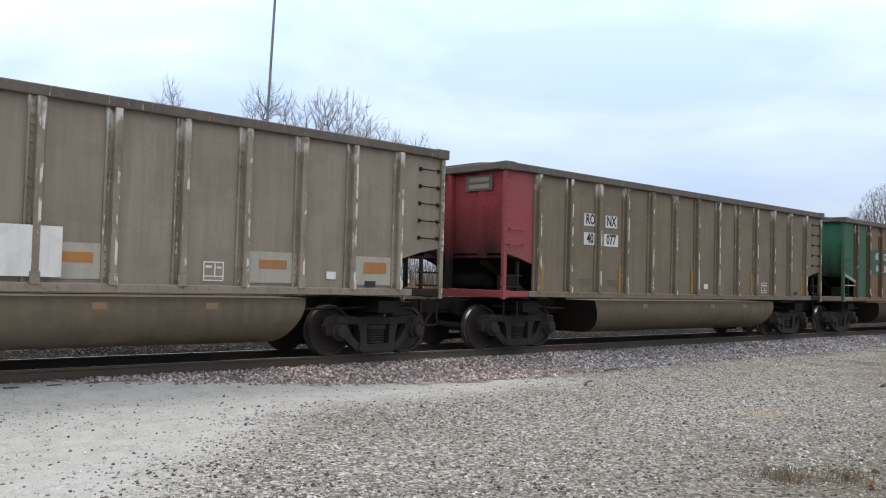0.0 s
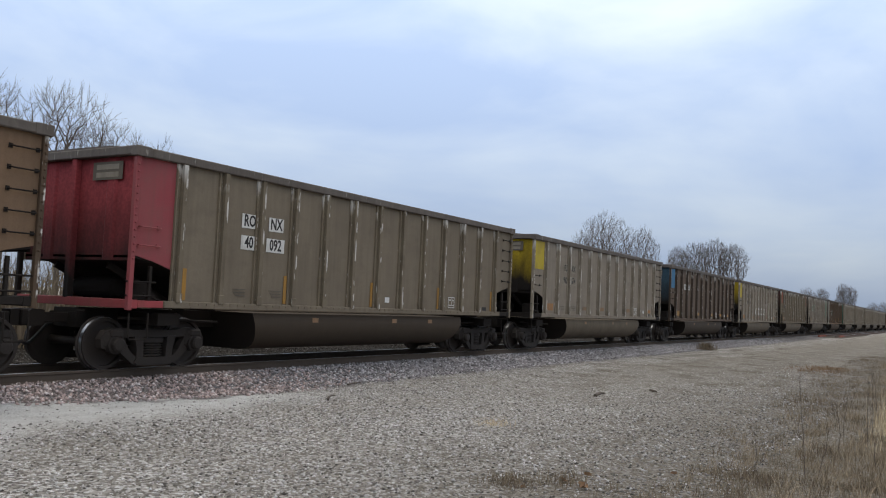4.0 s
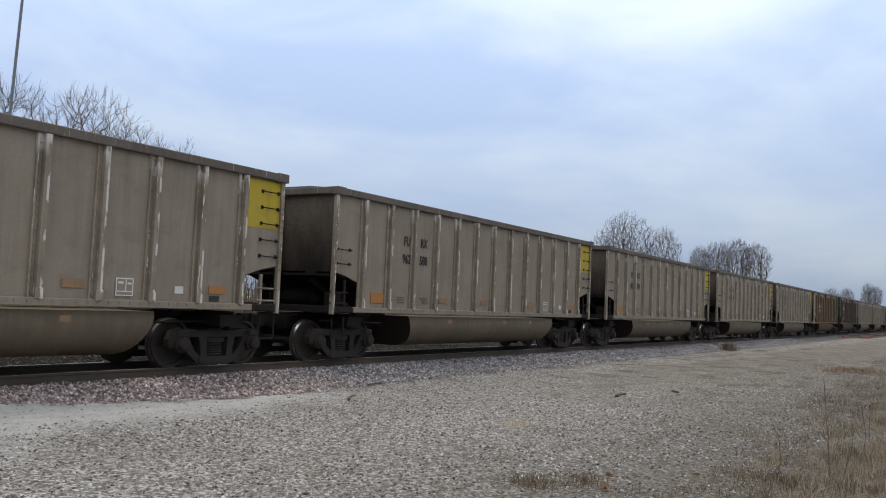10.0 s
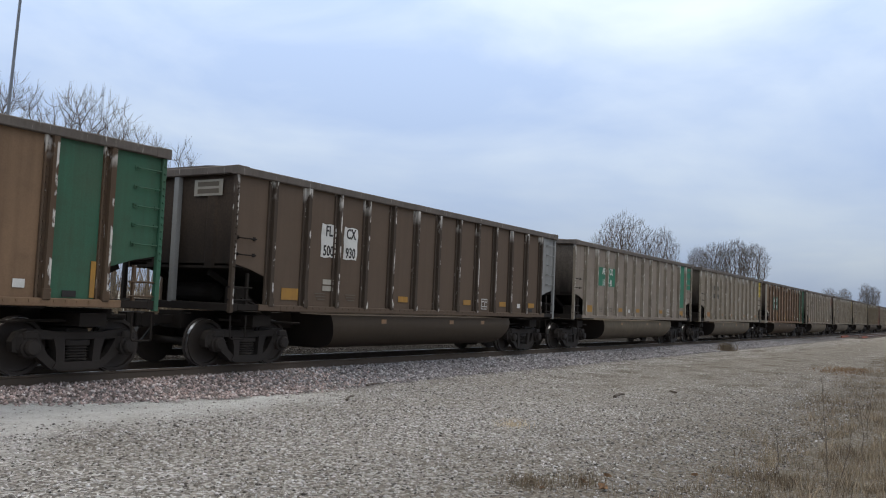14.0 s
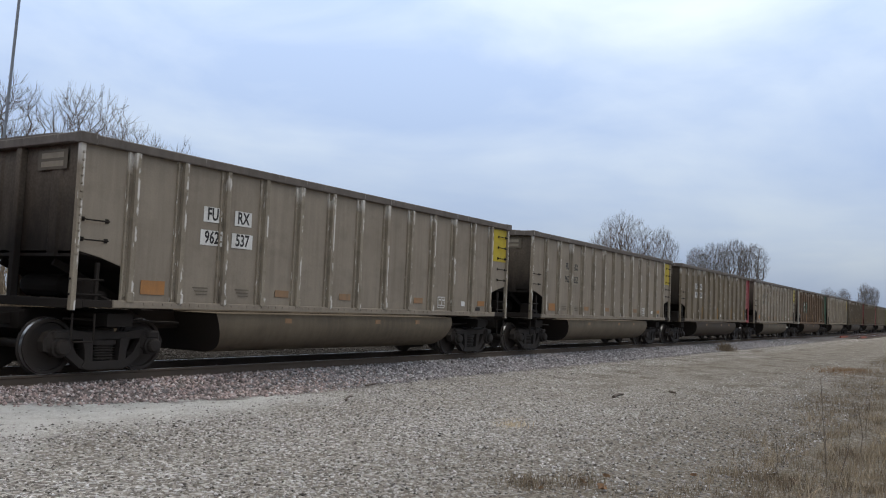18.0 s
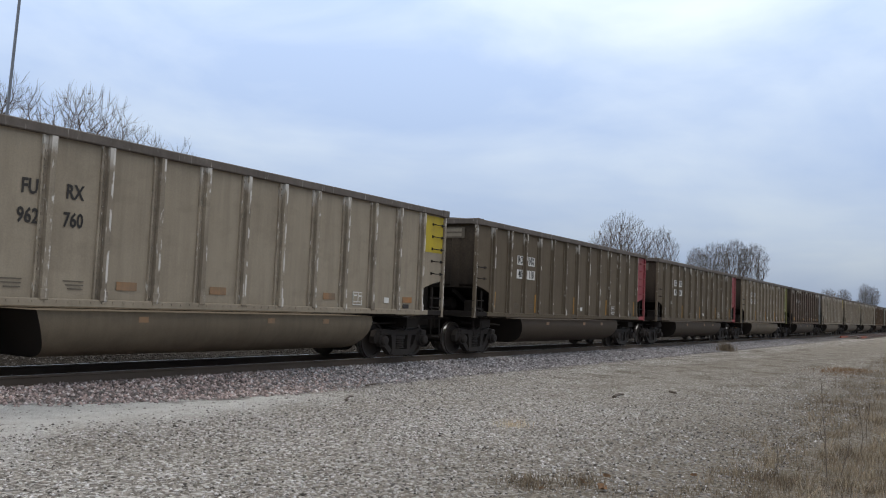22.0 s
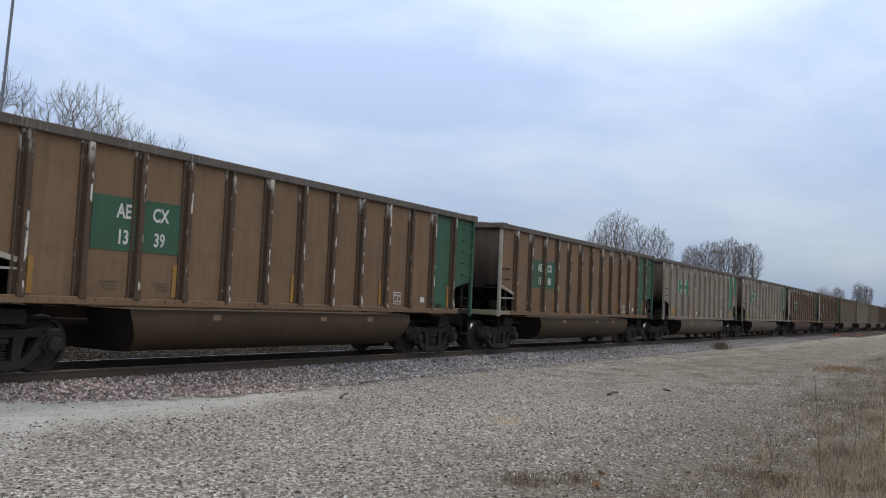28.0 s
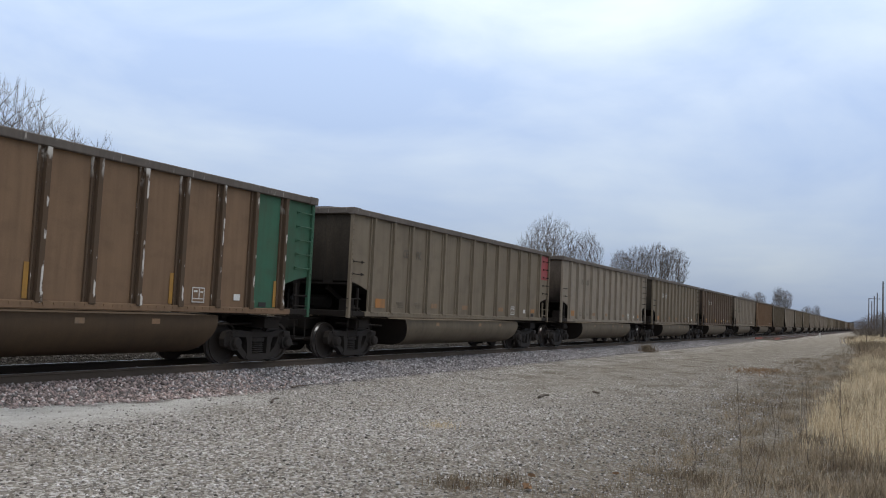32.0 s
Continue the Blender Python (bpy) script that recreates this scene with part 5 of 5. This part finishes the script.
for x, y, h, turn in ((150, 2.6, 3.0, 0), (149, 1.7, 3.6, 60), (151, 0.8, 3.8, 120), (150, -0.2, 4.5, 200), (152, -1.2, 4.2, 250), (149, -2.2, 4.0, 30), (151, -3.2, 4.2, 90), (148, -4.2, 3.6, 140),
                      (158, 1.4, 3.4, 170), (160, -0.4, 4.2, 20), (172, 2.9, 3.2, 310), (182, 3.4, 3.0, 45), (140, -3.6, 3.2, 280), (163, -2.6, 4.2, 75)):
    tagged(tree("bare_shrub", BUSH, "leafless brown shrub on the verge", x, y, -0.05, turn, h / BUSH[1]), category="shrub", group="shrubs on the verge")


def utility_pole(x, y, h, arms):
    root = tagged(new("utility_pole"), "weathered wooden utility pole with a crossarm" if arms else "plain weathered wooden pole", "utility pole", "poles along the line")
    bm = bmesh.new()
    tube(bm, [(0, 0, -0.3), (0, 0, h)], 0.14, 8, 0.09)
    part("pole", bm, POLE_WOOD, root)
    if arms:
        bm = bmesh.new()
        box(bm, -0.06, 0.06, -1.2, 1.2, h - 0.7, h - 0.58)
        part("crossarm", bm, POLE_WOOD, root)
    root.matrix_basis = pose(x, y, 0)
    return root


for x, y, h, arms in ((145, -0.55, 9.0, False), (192, 0.3, 9.0, False), (210, 0.9, 9.0, True), (233, 2.2, 9.0, False), (243, 1.6, 8.8, False)):
    utility_pole(x, y, h, arms)

mast = tagged(new("radio_mast"), "tall thin grey steel radio mast behind the train", "mast")
bm = bmesh.new()
tube(bm, [(0, 0, -0.1), (0, 0, 26)], 0.085, 8, 0.06)
part("mast_tube", bm, GALV, mast)
bm = bmesh.new()
rounded_box(bm, -0.35, 0.35, -0.35, 0.35, -0.05, 0.25, 0.03)
part("base", bm, PATCH["grey"], mast)
mast.matrix_basis = pose(22.62, 40.0, 0, 0.6, 1.5, 0)

marker = tagged(new("marker_post"), "short white marker post beside the siding", "post")
bm = bmesh.new()
rounded_box(bm, -0.1, 0.1, -0.1, 0.1, -0.1, 0.7, 0.02)
part("post", bm, PATCH["white"], marker)
marker.matrix_basis = pose(140, 7.9, 0)
stake = tagged(new("marker_stake"), "thin brown stake standing in the weeds", "post")
bm = bmesh.new()
tube(bm, [(0, 0, -0.1), (0.02, 0, 1.4)], 0.035, 6, 0.03)
part("stake", bm, POLE_WOOD, stake)
stake.matrix_basis = pose(90, 1.0, 0)


# ---- loose stones ----
OCT = np.array([(1, 0, 0), (0, 1, 0), (-1, 0, 0), (0, -1, 0), (0, 0, 1), (0, 0, -1)], dtype=float)
OCT_F = np.array([(0, 1, 4), (1, 2, 4), (2, 3, 4), (3, 0, 4), (1, 0, 5), (2, 1, 5), (3, 2, 5), (0, 3, 5)])


def stones(name, label, material, xy, size, seed, flat=0.65):
    rng = np.random.default_rng(seed)
    n = len(xy)
    z = ground_height(xy[:, 0], xy[:, 1])
    v = OCT[None] * (0.6 + 0.8 * rng.random((n, 6, 1))) + rng.normal(0, 0.18, (n, 6, 3))
    a = rng.uniform(0, 2 * np.pi, n)
    c, s = np.cos(a)[:, None], np.sin(a)[:, None]
    v = np.stack([v[..., 0] * c - v[..., 1] * s, v[..., 0] * s + v[..., 1] * c, v[..., 2] * flat], -1) * size[:, None, None]
    v += np.stack([xy[:, 0], xy[:, 1], z + size * 0.2], -1)[:, None, :]
    f = (OCT_F[None] + 6 * np.arange(n)[:, None, None]).reshape(-1, 3)
    return tagged(soup(name, v.reshape(-1, 3), f, material), label, "gravel", kind="stuff")


rng = np.random.default_rng(5)
n = 175000
gx = 1.0 + 58 * rng.random(n) ** 2.1
gy = 1.8 + 9.4 * rng.random(n)
low = 9.4 - 3.9 * np.clip((5.6 - gx) / 3.8, 0, 1)
hold = (gy + rng.normal(0, 0.45, n) < low) | (rng.random(n) < 0.1) | (gx > 12.5)
lane = np.clip((gx - 11) / 9, 0, 1) * np.exp(-((gy - 6.0 - 0.05 * gx) / 2.5) ** 2)
hold &= rng.random(n) > 0.95 * lane
hold &= rng.random(n) > 0.5 * np.clip(np.sin(0.5 * gx + 1.4 * np.sin(0.7 * gy)) * np.sin(0.9 * gy + 0.3 * gx) + 0.3 * np.sin(1.7 * gx - gy), 0, 1)
hold &= rng.random(n) < np.exp(-np.clip(gx - 15, 0, 99) / 12)
gx, gy = gx[hold], gy[hold]
big = 0.006 + 0.0175 * rng.random(len(gx)) ** 2.2
dull = gy + rng.normal(0, 0.5, len(gx)) < 4.2 + 0.6 * np.sin(gx * 0.5)
stones("gravel", "loose mixed grey and white gravel", GRAVEL, np.stack([gx, gy], -1)[~dull], big[~dull], 6)
stones("gravel", "darker loose gravel near the weeds", DULL_GRAVEL, np.stack([gx, gy], -1)[dull], big[dull], 16)
n = 44000
bx = -3 + 75 * rng.random(n) ** 1.4
by = 9.9 + 2.82 * rng.random(n) ** 0.8
hold = by + rng.normal(0, 0.12, n) > np.where(bx < 13, np.maximum(10.2, 14.0 - 0.36 * bx), 10.5)
bx, by, big = bx[hold], by[hold], 0.02 + 0.022 * rng.random(hold.sum())
pink = bx + rng.normal(0, 1.5, len(bx)) < 13.5
stones("ballast", "pinkish crushed rock ballast", BALLAST, np.stack([bx, by], -1)[pink], big[pink], 7, 0.8)
stones("ballast", "blue-grey crushed rock ballast", GREY_BALLAST, np.stack([bx, by], -1)[~pink], big[~pink], 17, 0.8)
n = 38000
bx = -3 + 75 * rng.random(n) ** 1.3
by = 12.85 + 8.0 * rng.random(n) ** 1.1
hold = (np.abs(by - (TRACK_Y - 0.755)) > 0.1) & (np.abs(by - (TRACK_Y + 0.755)) > 0.1)
xy, big = np.stack([bx, by], -1)[hold], 0.02 + 0.022 * rng.random(hold.sum())
# past the far rail the stones are blackened for the train's shade
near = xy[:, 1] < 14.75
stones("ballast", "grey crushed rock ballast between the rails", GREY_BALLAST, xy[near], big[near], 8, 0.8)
stones("ballast", "ballast behind the rails, shade put into its colour", SHADE_BALLAST, xy[~near], big[~near], 18, 0.8)


# ---- grass and weeds ----
def blades(name, label, material, xy, height, width, lean, seed, category="grass"):
    rng = np.random.default_rng(seed)
    n = len(xy)
    z = ground_height(xy[:, 0], xy[:, 1])
    a, b = rng.uniform(0, 2 * np.pi, n), rng.uniform(0, 2 * np.pi, n)
    side = np.stack([np.cos(a), np.sin(a), 0 * a], -1) * width[:, None]
    tilt = np.stack([np.cos(b), np.sin(b), 0 * b], -1) * (height * lean * rng.random(n))[:, None]
    up = np.stack([0 * a, 0 * a, height], -1)
    base = np.stack([xy[:, 0], xy[:, 1], z - 0.01], -1)
    mid = base + up * 0.55 + tilt * 0.35
    end = base + up * (1 - 0.25 * lean) + tilt
    v = np.stack([base - side, base + side, mid + side * 0.7, mid - side * 0.7, end], 1).reshape(-1, 3)
    o = 5 * np.arange(n)[:, None]
    f = np.concatenate([o + np.array([[0, 1, 2]]), o + np.array([[0, 2, 3]]), o + np.array([[3, 2, 4]])], 0)
    return tagged(soup(name, v, f, material), label, category, kind="stuff")


def clumped(n, x0, x1, y_of, power, seed, spread=0.12, per=14):
    rng = np.random.default_rng(seed)
    m = n // per
    cx = x0 + (x1 - x0) * rng.random(m) ** power
    cy = y_of(cx, rng.random(m))
    xy = np.stack([cx, cy], -1)[:, None, :] + rng.normal(0, spread, (m, per, 2))
    return xy.reshape(-1, 2)


rng = np.random.default_rng(9)
def patchy(x, y):
    """Slow variation over the verge, about -1 to 1."""
    return np.sin(1.1 * x + 1.7 * np.sin(1.3 * y)) * np.sin(1.9 * y + 0.6 * x) + 0.5 * np.sin(2.9 * x - 2.3 * y)


xy = clumped(64000, 9.2, 75.0, lambda x, r: 1.1 + 0.3 * np.sin(x * 0.7) - 5.0 * r ** 1.2, 1.7, 10, 0.09, 20)
m = patchy(xy[:, 0], xy[:, 1])
grow = (0.3 + 0.7 * np.clip((1.0 - xy[:, 1]) / 1.1, 0, 1)) * np.clip((xy[:, 0] - 8.5) / 3.0, 0.35, 1) * np.repeat(rng.uniform(0.5, 1.1, len(xy) // 20), 20)
straw = (m > -0.15) & (xy[:, 1] < 1.0 + 0.25 * np.sin(xy[:, 0])) & (xy[:, 0] > 11.4 + 0.8 * np.sin(2 * xy[:, 1]))
faded = ~straw & (m > 0.0)
size = rng.uniform(0.3, 0.8, len(xy)) * grow
blades("dry_grass", "tall pale straw-coloured dry grass", STRAW, xy[straw], size[straw], rng.uniform(0.002, 0.0045, straw.sum()), 0.5, 11)
blades("faded_grass", "faded grey-tan grass at the verge's edge", FADED, xy[faded], size[faded], rng.uniform(0.002, 0.004, faded.sum()), 0.6, 27)
straw |= faded
blades("dead_weeds", "brown dead weeds between the straw", WEED, xy[~straw], size[~straw] * 1.1, rng.uniform(0.0015, 0.0035, (~straw).sum()), 0.7, 12)
xy = clumped(5000, 17.0, 48.0, lambda x, r: 0.9 + 0.03 * x + 1.5 * r, 1.3, 28, 0.16, 30)
blades("low_weeds", "low dark weeds spreading over the gravel's edge", WEED, xy, rng.uniform(0.02, 0.16, len(xy)), rng.uniform(0.002, 0.005, len(xy)), 1.0, 29)
xy = clumped(26000, 6.3, 60.0, lambda x, r: 0.0 + 2.6 * r ** 1.6 + 0.25 * np.sin(x * 1.1), 2.0, 12, 0.07, 26)
blades("weeds", "low brown dead weeds at the gravel's edge", WEED, xy, rng.uniform(0.03, 0.2, len(xy)), rng.uniform(0.0015, 0.0035, len(xy)), 1.0, 13)
xy = clumped(7000, 6.5, 60.0, lambda x, r: 0.2 + 2.2 * r ** 1.6, 2.2, 14, 0.06, 30)
blades("dry_tufts", "short faded tufts among the weeds", FADED, xy, rng.uniform(0.06, 0.3, len(xy)), rng.uniform(0.002, 0.004, len(xy)), 1.0, 15)
for cx, cy, s, k in ((7.6, 3.67, 0.14, 300), (8.0, 3.3, 0.12, 200), (9.3, 1.75, 0.22, 500), (10.9, 5.56, 0.12, 120)):
    xy = rng.normal(0, s, (k, 2)) + (cx, cy)
    blades("grass_tuft", "small dry grass tuft on the gravel", WEED if k > 150 else STRAW, xy, rng.uniform(0.05, 0.2, k), rng.uniform(0.002, 0.004, k), 1.0, 16)
xy = np.stack([rng.normal(32.2, 1.0, 900), rng.normal(3.75, 0.45, 900)], -1)
blades("russet_weeds", "low russet weed patch beside the track lane", LEAF, xy, rng.uniform(0.03, 0.16, 900), rng.uniform(0.004, 0.011, 900), 1.0, 17)
xy = rng.normal(0, 0.35, (700, 2)) * (1.0, 0.5) + (43.5, 10.5)
blades("weed_bush", "dark dead weed bush beside the ballast", WEED, xy, rng.uniform(0.1, 0.7, 700) * np.exp(-2.5 * (xy[:, 0] - 43.5) ** 2), rng.uniform(0.005, 0.01, 700), 0.9, 18)
xy = clumped(9000, 12.8, 45.0, lambda x, r: 0.75 + 0.25 * np.sin(x * 0.9) - 2.4 * r, 1.4, 25, 0.1, 40)
blades("tall_grass", "dense clumps of pale tall dry grass", STRAW, xy, rng.uniform(0.3, 0.6, len(xy)) * np.repeat(rng.uniform(0.6, 1.4, len(xy) // 40), 40), rng.uniform(0.0025, 0.0045, len(xy)), 0.6, 26)
xy = clumped(20000, 95.0, 260.0, lambda x, r: 2.0 - 30 * r ** 1.5, 1.3, 19, 0.6)
blades("far_grass", "far dry grass along the verge", STRAW, xy, rng.uniform(0.3, 0.9, len(xy)), rng.uniform(0.02, 0.05, len(xy)), 0.5, 20)
xy = clumped(30000, 44.0, 150.0, lambda x, r: 0.043 * x - 2.3 - 6 * r ** 1.3, 1.3, 21, 0.6)
blades("brush", "dark brown leafless brush along the verge", WEED, xy, rng.uniform(0.15, 0.9, len(xy)) * np.repeat(rng.uniform(0.4, 1.2, len(xy) // 14), 14), rng.uniform(0.006, 0.014, len(xy)), 1.0, 22, "bush")


xy = clumped(24000, 2.0, 120.0, lambda x, r: 22.0 + 9.0 * r, 1.2, 23, 0.5)
blades("thicket", "leafless thicket of thin stems behind the line", WEED, xy, rng.uniform(0.8, 3.6, len(xy)), rng.uniform(0.01, 0.034, len(xy)), 0.4, 24, "bush")


def stalk(x, y, h, seed):
    rng2 = np.random.default_rng(seed)
    root = tagged(new("weed_stalk"), "tall thin dead weed stalk", "weed", "weed stalks on the verge")
    bm = bmesh.new()
    pts, p = [], Vector((0, 0, -0.02))
    for i in range(6):
        pts.append(p.copy())
        p += Vector((rng2.normal(0, 0.02), rng2.normal(0, 0.02), h / 5))
    tube(bm, pts, 0.005, 5, 0.002)
    part("stem", bm, TWIG, root)
    bm = bmesh.new()
    for i in range(9):
        q = pts[2 + i % 4]
        d = Vector((rng2.normal(0, 1), rng2.normal(0, 1), 1.2)).normalized() * h * 0.18
        tube(bm, [q, q + d], 0.002, 3, 0.001)
    tagged(part("side_twigs", bm, TWIG, root), kind="stuff")
    root.matrix_basis = pose(x, y, float(ground_height(np.array(x), np.array(y))))


for i, (x, y, h) in enumerate(((9.9, 1.32, 1.08), (10.2, 1.9, 0.5), (11.3, 1.1, 0.8), (9.9, 1.2, 0.6), (12.4, 0.9, 0.9), (10.9, 0.7, 0.7), (13.6, 1.3, 0.7), (12.0, 0.4, 0.9), (15.0, 1.0, 0.8), (14.2, 0.5, 1.0), (17.5, 1.2, 0.8), (11.6, 1.6, 0.45))):
    stalk(x, y, h, 100 + i)


def stick(x, y, length, turn, thick=0.022):
    root = tagged(new("stick"), "dark broken stick lying on the gravel", "stick", "sticks on the gravel")
    bm = bmesh.new()
    tube(bm, [(-length / 2, 0, 0), (-length * 0.1, 0.03, 0.01), (length * 0.25, 0.01, 0.015), (length / 2, -0.02, 0)], thick, 6, thick * 0.5)
    part("wood", bm, BARK, root)
    root.matrix_basis = pose(x, y, float(ground_height(np.array(x), np.array(y))) + 0.012, 0, 0, turn)


stick(16.4, 6.05, 0.75, 8, 0.04), stick(11.6, 9.1, 0.7, 30), stick(14.0, 10.4, 0.5, 5), stick(18.5, 5.6, 0.4, 40, 0.03)


def leaf_scrap(x, y, size, turn, tilt):
    ob = tagged(new("fallen_leaf"), "curled russet fallen leaf on the gravel", "leaf", "fallen leaves")
    bm = bmesh.new()
    rows = [[bm.verts.new((size * (i / 4 - 0.5), size * 0.42 * w * math.sin(math.pi * (0.12 + 0.82 * i / 4)), 0.25 * size * (w * w + (i / 4 - 0.5) ** 2))) for w in (-1, 0, 1)] for i in range(5)]
    for a, b in zip(rows, rows[1:]):
        for j in range(2):
            bm.faces.new((a[j], b[j], b[j + 1], a[j + 1]))
    part("leaf_blade", bm, LEAF, ob)
    ob.matrix_basis = pose(x, y, float(ground_height(np.array(x), np.array(y))) + 0.02, tilt, 0, turn)


for i, (x, y, s) in enumerate(((7.82, 3.03, 0.13), (8.0, 3.3, 0.1), (8.4, 3.2, 0.09), (9.1, 2.5, 0.07), (7.5, 3.5, 0.06))):
    leaf_scrap(x, y, s, 40 * i, 25 + 7 * i)


# ---- what moves: the train runs past, its wheels turn ----
SPEED = 21.065
OFFSET = -11.14
# slow swing of the train's speed: seconds, metres by which it lags
LAG_T = (0, 1, 2, 4.5, 6, 7, 8, 8.5, 9, 9.5, 10.5, 12, 14, 16.5, 18, 20, 22, 23.5, 24.5, 25.5, 27.5, 28, 29, 30, 31, 32)
LAG = (-1.6, -1.88, -1.45, -0.97, -0.55, -0.38, -0.35, -0.1, 0.6, 0.6, 0.75, 0.85, 1.1, 1.15, 1.15, 1.0, 0.9, 0.78, 0.52, 0.22, -0.3, -0.36, -0.7, -1.0, -1.33, -1.5)


def run(t):
    """How far the train has come since the start, in metres."""
    return SPEED * t - float(np.interp(t, LAG_T, LAG))


def motions():
    for k, car in TRAIN.items():
        at = OFFSET + k * CAR_L + (2.3 if k == LAST else 0.0)
        walk(car, [(t, pose(at - run(t), TRACK_Y, RAIL_Z)) for t in [i / 2 for i in range(65)]])
    for i, group in SPINNERS.items():
        first = group[0]
        walk(first, [(f / FPS, pose(AXLES[i], 0, 0.457, 0, -math.degrees(run(f / FPS) / 0.46), 0)) for f in range(int(CLIP * FPS) + 1)])
        for w in group[1:]:
            w.rotation_mode = "QUATERNION"
            keys = w.animation_data_create()
            keys.action = first.animation_data.action
            keys.action_slot = first.animation_data.action_slot


motions()
